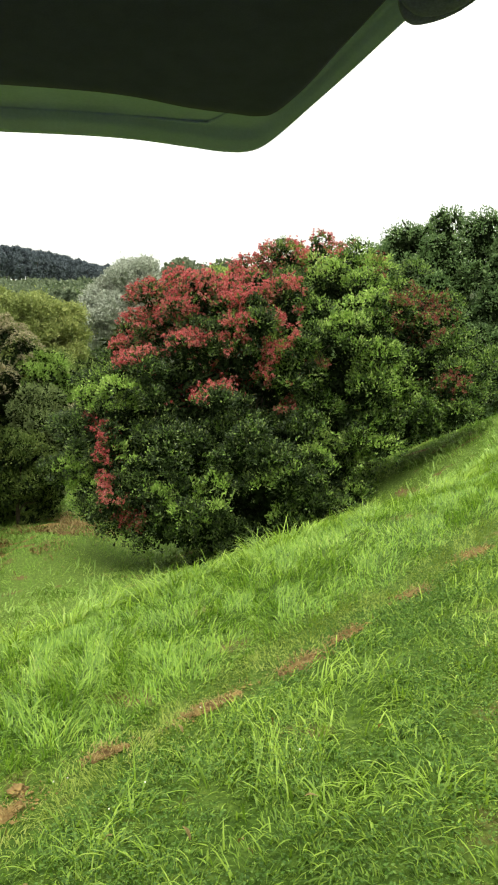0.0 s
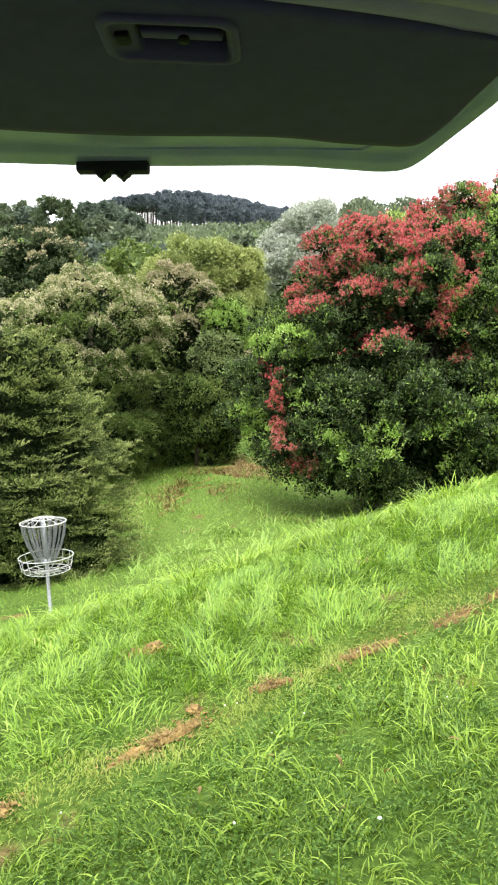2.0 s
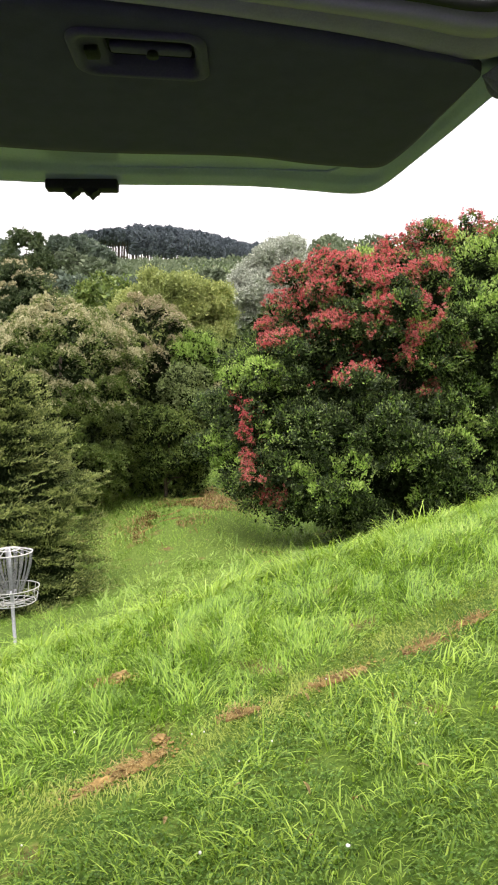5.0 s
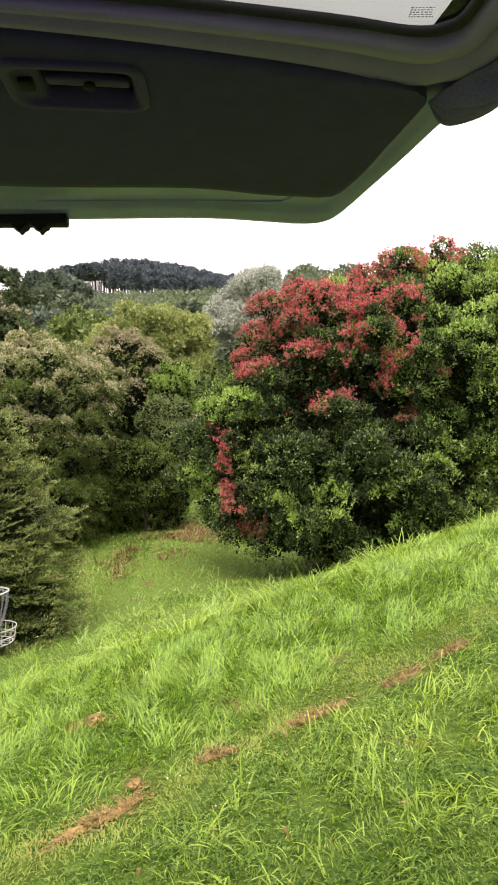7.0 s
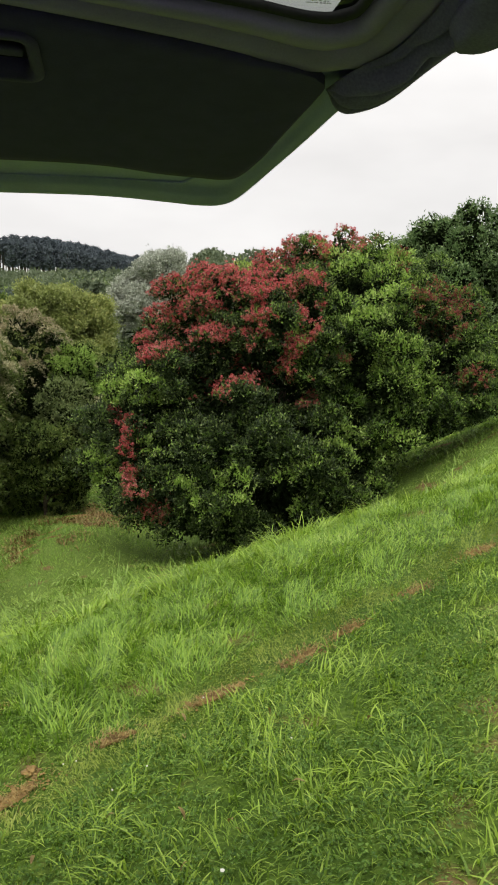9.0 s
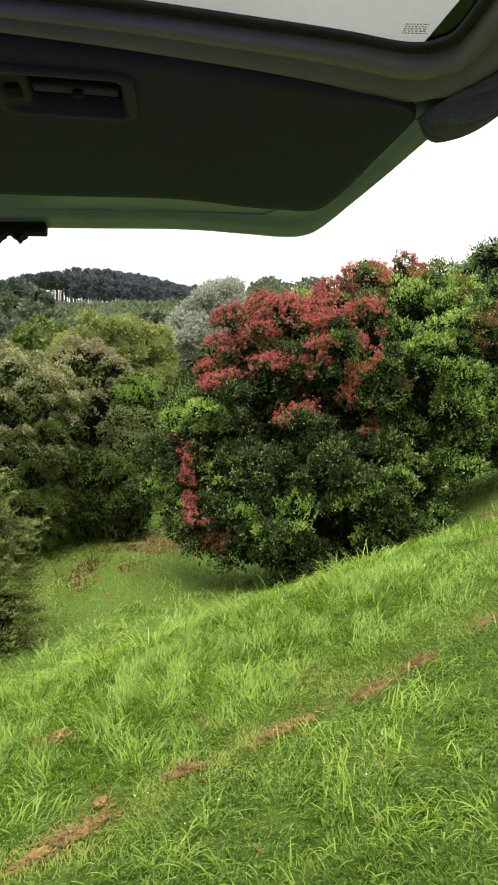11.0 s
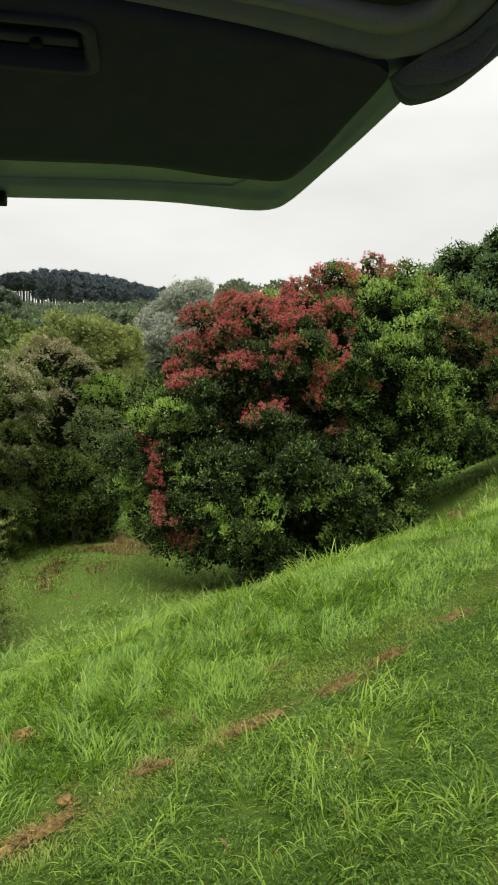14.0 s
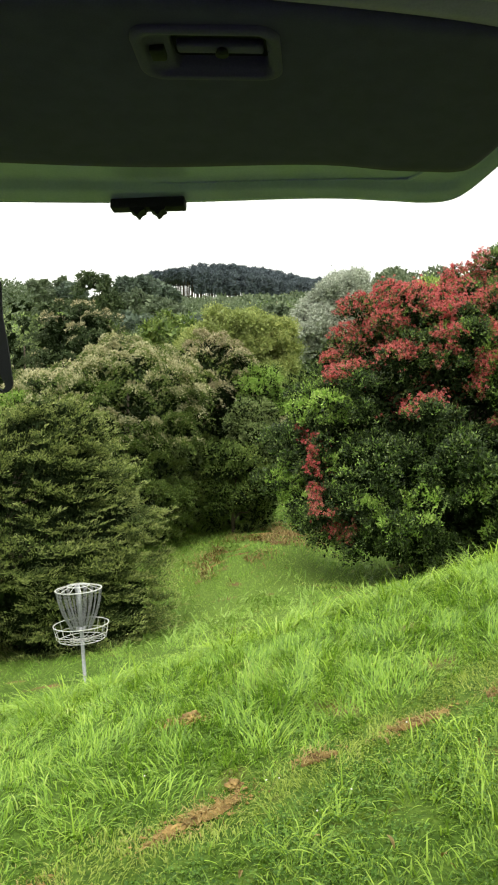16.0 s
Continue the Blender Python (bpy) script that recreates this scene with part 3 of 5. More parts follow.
def wood(name, base, top, parent, rng, mat, r0, limbs, spread, label="", lean=(0, 0)):
    """A tapered trunk that bends a little, and limbs that leave it and rise into the crown; each limb a part."""
    base, top = np.array(base, float), np.array(top, float)
    mid = (base + top) / 2 + np.array([*rng.normal(0, 0.12, 2), 0]) * np.linalg.norm(top - base) * 0.3
    line = smooth_line([base - [0, 0, 0.25], base + (mid - base) * 0.5 + rng.normal(0, 0.05, 3), mid, top], 14)
    rad = np.linspace(1, 0.22, 14) * r0
    rad[0] *= 1.5
    rad[1] *= 1.15
    v, f = tube(line, rad, 10, 0.08, rng)
    soup("trunk", v, f, mat, parent, label, True)
    for i in range(limbs):
        k = int(3 + 9 * i / max(limbs, 1))
        a = line[k]
        ang = i * 2.4 + rng.uniform(-0.4, 0.4)
        out_ = np.array([math.cos(ang) * spread[0], math.sin(ang) * spread[1], spread[2] * rng.uniform(0.5, 1.1)])
        pts = smooth_line([a, a + out_ * 0.35 + [0, 0, 0.1 * spread[2]], a + out_ * 0.7 + rng.normal(0, 0.1, 3), a + out_], 9)
        v, f = tube(pts, np.linspace(0.5, 0.08, 9) * rad[k], 6, 0.06, rng)
        soup("limb", v, f, mat, parent, "", True)


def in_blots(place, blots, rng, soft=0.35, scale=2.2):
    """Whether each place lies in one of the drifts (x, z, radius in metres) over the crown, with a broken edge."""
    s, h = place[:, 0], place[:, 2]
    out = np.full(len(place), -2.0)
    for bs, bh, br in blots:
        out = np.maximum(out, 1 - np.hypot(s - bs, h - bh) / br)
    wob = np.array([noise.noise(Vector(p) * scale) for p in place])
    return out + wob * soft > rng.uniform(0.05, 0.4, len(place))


def red_tree():
    """The broad blossoming evergreen on the slope: leathery leaves in rosettes, bright young shoots and crimson brushes."""
    rng = np.random.default_rng(11)
    base = (0.9, 19.2, float(height(np.array(0.9), np.array(19.2))))
    ob = thing("flowering_evergreen", base, "broad dark evergreen covered in crimson brush flowers", "tree")
    masses = [(0.15, 18.5, 1.65, 2.38, 2.3, 2.42), (2.3, 19.0, 2.55, 2.4, 2.7, 2.3), (4.0, 19.2, 2.5, 1.8, 2.0, 1.9), (0.4, 17.9, -0.1, 2.45, 2.0, 1.75), (-1.85, 18.2, 0.35, 1.35, 1.3, 1.7), (0.3, 17.7, -1.1, 1.9, 1.3, 0.9), (1.9, 17.7, -0.5, 1.8, 1.4, 1.0), (3.3, 18.3, 1.1, 1.7, 1.7, 1.0), (0.9, 18.5, 3.3, 1.4, 1.5, 1.0), (3.3, 18.8, 3.65, 1.2, 1.3, 0.95), (1.5, 17.7, 0.1, 1.7, 1.5, 1.4),
              (-0.9, 17.8, -0.2, 1.5, 1.4, 1.55), (-0.8, 17.9, -0.85, 1.3, 1.2, 0.95), (5.0, 18.6, 1.75, 1.3, 1.5, 0.9), (2.45, 18.7, 4.7, 0.28, 0.3, 0.35)]
    lob = lobes_on(masses, 640, 0.17, 0.46, rng, 0.8, 0.30, -0.85, 0.75, 0.40)
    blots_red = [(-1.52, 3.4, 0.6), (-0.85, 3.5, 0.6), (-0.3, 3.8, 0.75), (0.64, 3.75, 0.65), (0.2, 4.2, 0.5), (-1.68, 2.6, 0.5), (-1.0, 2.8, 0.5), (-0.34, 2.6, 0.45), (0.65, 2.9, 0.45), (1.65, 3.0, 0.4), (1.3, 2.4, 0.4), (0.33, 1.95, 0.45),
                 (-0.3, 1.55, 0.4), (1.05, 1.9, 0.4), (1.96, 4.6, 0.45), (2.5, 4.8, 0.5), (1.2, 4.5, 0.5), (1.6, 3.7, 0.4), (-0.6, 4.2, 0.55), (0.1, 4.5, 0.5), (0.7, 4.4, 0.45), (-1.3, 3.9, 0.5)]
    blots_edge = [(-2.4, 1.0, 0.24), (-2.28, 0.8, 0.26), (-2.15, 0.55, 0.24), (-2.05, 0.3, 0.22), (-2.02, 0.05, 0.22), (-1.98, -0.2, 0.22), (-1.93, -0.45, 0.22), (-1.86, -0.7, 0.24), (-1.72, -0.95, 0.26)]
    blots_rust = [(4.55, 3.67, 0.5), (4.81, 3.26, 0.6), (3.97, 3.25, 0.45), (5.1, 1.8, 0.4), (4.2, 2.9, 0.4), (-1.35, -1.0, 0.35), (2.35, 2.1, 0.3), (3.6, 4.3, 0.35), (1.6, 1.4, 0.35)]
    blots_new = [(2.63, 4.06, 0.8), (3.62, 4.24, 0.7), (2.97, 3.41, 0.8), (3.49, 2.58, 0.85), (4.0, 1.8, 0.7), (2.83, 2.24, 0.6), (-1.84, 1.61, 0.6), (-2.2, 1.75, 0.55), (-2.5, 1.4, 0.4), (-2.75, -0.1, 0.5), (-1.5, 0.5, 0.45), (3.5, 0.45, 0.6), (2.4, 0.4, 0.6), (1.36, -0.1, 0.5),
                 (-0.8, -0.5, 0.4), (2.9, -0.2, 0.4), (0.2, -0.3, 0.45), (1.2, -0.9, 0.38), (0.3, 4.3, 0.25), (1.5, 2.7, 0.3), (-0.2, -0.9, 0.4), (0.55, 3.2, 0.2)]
    p, w = shoots(lob, 33000, rng, (0.78, 1.12), 0.10, 0.70, -0.05)
    speck = rng.random(len(p))
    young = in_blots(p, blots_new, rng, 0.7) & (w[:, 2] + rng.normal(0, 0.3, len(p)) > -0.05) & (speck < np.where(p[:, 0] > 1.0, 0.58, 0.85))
    fresh = ~young & (rng.random(len(p)) < 0.10 + 0.5 / (1 + np.exp(-2.5 * (p[:, 0] - 1.9) - 0.8 * (p[:, 2] - 1.5))))
    old = ~young & ~fresh
    rel = np.array(base)
    v, f = leaf_soup(p[old], w[old], 8, 0.068, 0.032, rng)
    soup("crown", v - rel, f, M_POHU, ob, "dark glossy leathery leaves")
    v, f = leaf_soup(p[fresh], w[fresh], 8, 0.070, 0.033, rng)
    soup("summer_leaves", v - rel, f, M_POHU_MID, ob, "mid-green leathery leaves")
    v, f = leaf_soup(p[young], w[young], 9, 0.078, 0.037, rng, 0.8, 0.45)
    soup("young_leaves", v - rel, f, M_POHU_NEW, ob, "bright green young shoots")
    # leaves within the crown, in the colour darkened for inner shade
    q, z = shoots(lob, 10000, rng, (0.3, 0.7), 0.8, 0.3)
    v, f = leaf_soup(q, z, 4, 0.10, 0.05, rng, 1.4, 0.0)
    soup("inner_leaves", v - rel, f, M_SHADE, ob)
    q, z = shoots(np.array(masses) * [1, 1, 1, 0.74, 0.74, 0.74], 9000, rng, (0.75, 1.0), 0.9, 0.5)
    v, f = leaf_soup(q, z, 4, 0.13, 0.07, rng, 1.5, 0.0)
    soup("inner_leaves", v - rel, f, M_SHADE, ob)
    # brushes on the tips of the rosettes, thickest on the crown of each leafy lump
    face = w[:, 2] + 0.25 * np.array([noise.noise(Vector(a) * 3.0) for a in p]) + rng.normal(0, 0.18, len(p))
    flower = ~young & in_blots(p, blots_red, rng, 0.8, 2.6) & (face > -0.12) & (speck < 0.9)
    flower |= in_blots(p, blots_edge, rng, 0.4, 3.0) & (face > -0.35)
    head = p[flower] + w[flower] * 0.055 + np.array([0, 0, 0.02])
    head = np.vstack([head, head + rng.normal(0, 0.05, head.shape), head + rng.normal(0, 0.05, head.shape)])
    way = np.vstack([w[flower]] * 3)
    v, f = brush_soup(head, way, 26, 0.044, 0.0078, rng)
    soup("blossom", v - rel, f, M_RED, ob, "crimson brush flowers")
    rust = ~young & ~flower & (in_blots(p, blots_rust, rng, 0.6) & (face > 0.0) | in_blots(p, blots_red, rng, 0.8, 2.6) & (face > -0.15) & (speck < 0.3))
    head = p[rust] + w[rust] * 0.05
    head = np.vstack([head, head + rng.normal(0, 0.05, head.shape)])
    v, f = brush_soup(head, np.vstack([w[rust]] * 2), 20, 0.044, 0.010, rng)
    soup("faded_blossom", v - rel, f, M_RUST, ob, "rust-red fading flowers")
    wood("trunk", np.zeros(3), (0.3, -0.3, 3.6), ob, rng, M_BARK, 0.28, 9, (2.3, 2.0, 1.9))


red_tree()


def leafy_tree(name, label, centre, masses, count, mat, rng_seed, lobe=(0.5, 0.9), lumps=60, per=6, leaf=(0.10, 0.05), flat=0.85, fan=0.9, lift=0.2, trunk=0.16, bark=None, limbs=6, inner=0.35, extra=(), group="", category="tree", low=-0.95, jitter=0.05, shell=(0.82, 1.06), proud=0.6, spray=0.0, droop=0.0, inner_mat=None, depth=0.3, under=0.35, cut=-0.25):
    """A tree or shrub: masses are ellipsoids about the trunk's foot; extra are (part, material, share, label) of blossom or tips on the upper skin."""
    rng = np.random.default_rng(rng_seed)
    x, y = centre
    base = np.array([x, y, float(height(np.array(float(x)), np.array(float(y))))])
    ob = thing(name, base, label, category, group)
    lob = lobes_on(masses, lumps, *lobe, rng, flat, 0.5, low, proud, depth)
    p, w = shoots(lob, count, rng, shell, under, 0.78, cut)
    rest = np.ones(len(p), bool)
    for nm, mt, share, lb in extra:
        high = p[:, 2].min() + (p[:, 2].max() - p[:, 2].min()) * 0.55
        wob = np.array([noise.noise(Vector(q) * 1.8 + Vector((rng_seed, 0, 0))) for q in p]) + 0.5 * np.clip((p[:, 2] - high) / 1.5, -1, 0.6)
        take = rest & (w[:, 2] > 0.1) & (wob + 0.35 * w[:, 2] + rng.normal(0, 0.12, len(p)) > np.quantile(wob + 0.35 * w[:, 2], 1 - share))
        rest &= ~take
        v, f = leaf_soup(p[take] + w[take] * 0.03, w[take], per + 1, leaf[0] * 0.9, leaf[1] * 1.1, rng, fan, lift, jitter=jitter, spray=spray, droop=droop)
        soup(nm, v, f, mt, ob, lb)
    v, f = leaf_soup(p[rest], w[rest], per, *leaf, rng, fan, lift, jitter=jitter, spray=spray, droop=droop)
    soup("crown", v, f, mat, ob)
    # inner leaves fill the crown; near trees take the shade-dark colour
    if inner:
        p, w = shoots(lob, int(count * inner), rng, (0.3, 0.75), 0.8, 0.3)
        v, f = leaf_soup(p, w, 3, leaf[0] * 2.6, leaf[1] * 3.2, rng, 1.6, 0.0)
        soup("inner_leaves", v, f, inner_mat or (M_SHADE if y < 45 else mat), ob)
    top = max(c[2] for c in masses)
    spread = (0.55 * masses[0][3], 0.55 * masses[0][4], 0.6 * masses[0][5])
    wood("trunk", np.zeros(3), (masses[0][0], masses[0][1], top + 0.3 * masses[0][5]), ob, rng, bark or M_BARK, trunk, limbs, spread)
    return ob


def branch_ends(masses, count, gap, rng, low=-0.8, sparse=None):
    """Ends of branches over the skin of the masses, kept apart by gap; below the height sparse every second one is left out."""
    masses = np.array(masses, float)
    area = masses[:, 3] * masses[:, 5]
    ends, tries = [], 0
    while len(ends) < count and tries < 14000:
        tries += 1
        m_ = masses[rng.choice(len(masses), p=area / area.sum())]
        d = unit(rng.normal(size=3))
        if d[2] < low:
            continue
        q = m_[:3] + d * m_[3:] * rng.uniform(0.84, 1.04)
        if (sparse is not None and q[2] < sparse and rng.random() < 0.5) or any((((q - o[:3]) / o[3:]) ** 2).sum() < 0.72 for o in masses):
            continue
        if ends and (np.linalg.norm((np.array(ends)[:, :3] - q) / gap, axis=1) < 1).any():
            continue
        ends.append(q)
    return np.array(ends)


# the layered olive conifer behind the basket
def conifer():
    """Branches end in flat plates of sprays, in tiers with dark gaps between them."""
    rng = np.random.default_rng(21)
    x, y = -7.1, 13.6
    base = np.array([x, y, float(height(np.array(x), np.array(y)))])
    ob = thing("conifer", base, "dense olive-green conifer with layered drooping sprays", "tree")
    masses = np.array([(0.3, 0, 1.9, 2.5, 2.3, 1.75), (0.5, 0, 3.0, 1.85, 1.75, 1.15), (0.85, 0, 3.85, 1.15, 1.0, 0.65), (-0.9, -0.2, 0.9, 2.2, 1.95, 1.1), (1.25, -0.3, 0.9, 1.75, 1.65, 1.1)])
    tips = branch_ends(masses, 215, (0.50, 0.50, 0.30), rng, -0.8, 1.4)
    tips = np.column_stack([tips, np.arctan2(tips[:, 1], tips[:, 0] - 0.3)])
    place, way, reach = [], [], []
    for q in tips:
        size = rng.uniform(0.46, 0.78)
        rise = rng.uniform(0.02, 0.30) + 0.12 * max(0.0, (q[2] - 2.5))
        stem = np.array([math.cos(q[3]), math.sin(q[3]), rise])
        for _ in range(rng.integers(9, 13)):
            a = q[3] + rng.normal(0, 0.85)
            place.append(q[:3] - stem * size * rng.uniform(0.55, 0.95) + rng.normal(0, 0.05, 3) + [0, 0, rng.uniform(-0.10, 0.05)])
            way.append([math.cos(a), math.sin(a), rise + rng.normal(0.06, 0.13)])
            reach.append(size * rng.uniform(0.75, 1.1))
    leaves, out_ = fronds(np.array(place), np.array(way), np.array(reach), rng, 11, 8, 0.24, 0.14, (0.060, 0.0150), 0.22, 0.8, 0.5)
    # tip colour holds pale new growth and the light that plate ends catch
    fresh = out_ + rng.normal(0, 0.10, len(out_)) > 0.77
    v, f = quads(leaves[~fresh])
    soup("crown", v, f, M_TOTARA, ob)
    v, f = quads(leaves[fresh])
    soup("new_growth", v, f, M_TOTARA_TIP, ob, "pale yellow-green growing tips")
    # needles behind the plates, coloured dark for the shade between tiers
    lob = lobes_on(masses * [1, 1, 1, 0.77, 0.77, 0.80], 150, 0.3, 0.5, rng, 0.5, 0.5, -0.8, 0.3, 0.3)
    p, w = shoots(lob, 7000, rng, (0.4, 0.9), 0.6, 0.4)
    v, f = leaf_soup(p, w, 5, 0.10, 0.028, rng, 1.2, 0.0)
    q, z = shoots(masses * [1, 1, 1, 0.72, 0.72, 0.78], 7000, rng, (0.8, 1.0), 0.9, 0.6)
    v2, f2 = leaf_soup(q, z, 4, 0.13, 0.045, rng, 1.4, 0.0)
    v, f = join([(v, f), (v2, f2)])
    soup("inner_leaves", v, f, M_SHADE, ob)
    wood("trunk", np.zeros(3), (0.4, 0, 4.2), ob, rng, M_BARK, 0.2, 9, (1.4, 1.3, 1.0))


conifer()


# blossoming kanuka and its neighbours
def kanuka(label, centre, masses, lumps, size, mat, seed, blossom, needle=(0.068, 0.024), per=21, droop=0.95, bark=None, limbs=7, trunk=0.13, twigs=9, bloom_mat=None, low=-0.8):
    """Domed clumps of arching sprays whose ends hang; blossom powders the sprays on top. masses stand about the foot."""
    rng = np.random.default_rng(seed)
    x, y = centre
    base = np.array([x, y, float(height(np.array(float(x)), np.array(float(y))))])
    ob = thing("kanuka", base, label, "tree", "kanuka trees")
    mean = (size[0] + size[1]) / 2
    ends = branch_ends(masses, lumps, (mean * 1.15, mean * 1.15, mean * 0.8), rng, low)
    r = rng.uniform(*size, len(ends))[:, None]
    lob = np.hstack([ends - [0, 0, 0.1], r, r, r * 0.8])
    n = len(lob) * per
    k = np.repeat(np.arange(len(lob)), per)
    turn_ = rng.uniform(0, 2 * np.pi, n)
    d = unit(np.stack([np.cos(turn_), np.sin(turn_), rng.uniform(-0.1, 1.5, n)], 1))
    place = lob[k, :3] + np.array([0, 0, 0.25]) * r[k] + d * r[k] * 0.12 + rng.normal(0, 0.03, (n, 3))
    reach = lob[k, 3] * rng.uniform(0.7, 1.15, n)
    leaves, out_ = fronds(place, d, reach, rng, twigs, 4, droop, 0.0, needle, 0.5, 0.6, -0.1, 0.5, 0.26)
    top = max(m_[2] + m_[5] for m_ in masses)
    span = max(m_[5] for m_ in masses) * 2
    where = leaves[:, 0]
    wob = np.repeat(np.array([noise.noise(Vector(q) * 1.3 + Vector((seed, 0, 0))) for q in lob[:, :3]]), per * twigs * 4)
    rich = 0.7 * wob + 0.6 * (0.5 - (top - where[:, 2]) / span) + 0.9 * np.repeat(d[:, 2] + rng.normal(0, 0.25, n), twigs * 4)
    bloom = (rich + rng.normal(0, 0.05, len(rich)) > np.quantile(rich, 1 - blossom)) & (out_ > 0.30) & (where[:, 2] > top - 0.75 * span)
    v, f = quads(leaves[bloom])
    soup("blossom", v, f, bloom_mat or M_BLOSSOM, ob, "cream and fawn blossom sprays")
    v, f = quads(leaves[~bloom])
    soup("crown", v, f, mat, ob)
    # inner leaves in the shade-dark colour fill the gaps between clumps
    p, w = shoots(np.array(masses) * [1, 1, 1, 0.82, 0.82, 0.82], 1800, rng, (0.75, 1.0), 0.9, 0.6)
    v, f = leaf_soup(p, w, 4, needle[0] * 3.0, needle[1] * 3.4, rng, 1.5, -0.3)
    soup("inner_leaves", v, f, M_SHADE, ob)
    m_ = masses[0]
    wood("trunk", np.zeros(3), (m_[0], m_[1], m_[2] + 0.3 * m_[5]), ob, rng, bark or M_BARK, trunk, limbs, (0.6 * m_[3], 0.6 * m_[4], 0.7 * m_[5]))


KG = float(height(np.array(-8.0), np.array(20.6)))
kanuka("feathery kanuka tree dusted with cream blossom", (-8.0, 20.6),
       [(0.6, 0, 1.5 - KG, 1.9, 1.9, 1.9), (-1.4, 0.2, 0.9 - KG, 1.9, 1.8, 1.7), (0.2, -0.3, -0.7 - KG, 2.0, 1.7, 1.9), (-1.5, -0.2, -1.2 - KG, 1.8, 1.6, 1.8)], 190, (0.34, 0.56), M_KANUKA, 22, 0.28, per=26, low=-0.55)
KG = float(height(np.array(-6.3), np.array(23.6)))
kanuka("dusky kanuka tree with fawn blossom and bare twigs", (-6.3, 23.6),
       [(0.4, 0, 2.3 - KG, 1.45, 1.4, 1.4), (-0.2, 0.2, 0.6 - KG, 1.4, 1.4, 1.6), (-0.7, 0.2, -1.6 - KG, 1.2, 1.2, 1.5)], 110, (0.34, 0.56), M_KANUKA, 23, 0.36, per=26, limbs=10, bloom_mat=M_FAWN)
leafy_tree("shrub", "rounded grey-green shrub at the edge of the mown strip", (-7.3, 21.4),
           [(0, 0, 1.1, 1.25, 1.1, 1.25), (0.8, 0.3, 1.4, 0.9, 0.9, 1.2)], 5500, M_SHRUB, 24, (0.28, 0.5), 60, 7, (0.09, 0.04), 0.9, 0.9, 0.2, 0.07, None, 5, 0.35, (), "valley shrubs", "shrub")
for label, mt, x, y, z, r, seed in (("silvery green shrub under the kanuka trees", M_SHRUB, -4.35, 22.2, 1.15, 0.75, 41), ("olive green shrub beside the mown strip", M_KANUKA, -4.75, 21.4, -0.25, 1.0, 42), ("fresh green shrub between the kanuka trees", M_FRESH, -4.45, 23.0, 2.05, 0.62, 43)):
    foot = z - float(height(np.array(x), np.array(y)))
    leafy_tree("shrub", label, (x, y), [(0, 0, foot, r, r * 0.9, r), (0.1, 0.2, foot - 0.7 * r, r * 0.9, r * 0.8, r), (-0.1, 0.3, foot * 0.35, r * 0.8, r * 0.7, 0.9)], 3600, mt, seed, (0.16, 0.34), 70, 7, (0.075, 0.030), 0.8, 0.9, 0.15, 0.06, None, 5, 0.3, (), "valley shrubs", "shrub")
leafy_tree("shrub", "leafy green shrub under the kanuka trees", (-6.6, 24.6),
           [(0, 0, 1.1, 1.3, 1.2, 1.4), (0.5, 0.2, 1.6, 0.9, 0.9, 1.0)], 5000, M_TOTARA, 25, (0.3, 0.55), 55, 7, (0.09, 0.035), 0.9, 0.9, 0.2, 0.07, None, 5, 0.35, (), "valley shrubs", "shrub")
leafy_tree("shrub", "tall shrub with pale flower heads beside the red tree", (-6.1, 29.0),
           [(0, 0, 1.8, 1.0, 1.0, 1.9), (0.6, 0, 2.8, 0.8, 0.8, 1.2)], 5000, M_SHRUB, 26, (0.35, 0.6), 60, 6, (0.12, 0.05), 0.9, 0.9, 0.1, 0.07, None, 5, 0.35, [("blossom", M_BLOSSOM, 0.3, "pale flower heads")], "valley shrubs", "shrub")
kanuka("tall dusky kanuka with fawn-tipped sprays", (-13.2, 31.0),
       [(0.1, 0, 5.2, 1.9, 1.9, 2.3), (0.2, 0, 3.1, 2.6, 2.2, 2.4), (-1.0, 0, 1.6, 2.8, 2.4, 2.0)], 120, (0.45, 0.75), M_DARKTREE, 27, 0.05, (0.12, 0.042), 16, bloom_mat=M_FAWN, twigs=7)
leafy_tree("leafy_bush", "fresh bright green bush behind the conifer", (-10.4, 19.0),
           [(0, 0, 3.0, 1.25, 1.2, 1.3), (-1.2, 0, 2.8, 1.3, 1.2, 1.3), (-0.3, 0, 1.4, 1.5, 1.2, 1.5)], 5500, M_FRESH, 28, (0.35, 0.65), 70, 6, (0.11, 0.055), 0.85, 0.9, 0.2, 0.12, None, 6, 0.35, (), "valley shrubs", "bush")
kanuka("pale-blossomed kanuka at the edge of the wood", (-17.5, 30.5),
       [(0, 0, 3.2, 2.6, 2.2, 2.4), (1.2, 0, 1.8, 2.6, 2.2, 2.2)], 80, (0.45, 0.75), M_KANUKA, 29, 0.28, (0.12, 0.042), 16, bark=M_PALEBARK, twigs=7)
leafy_tree("broadleaf_tree", "brownish-green broadleaf tree in the valley wood", (-7.2, 39.5),
           [(0, 0, 2.6, 2.4, 2.4, 2.3), (1.6, 0, 1.9, 2.4, 2.4, 2.1), (-1.8, 0, 2.1, 2.4, 2.2, 2.2)], 9000, M_KANUKA, 30, (0.5, 0.9), 110, 6, (0.14, 0.055), 0.8, 0.9, 0.0, 0.2, None, 6, 0.35, (), "valley trees", jitter=0.1)
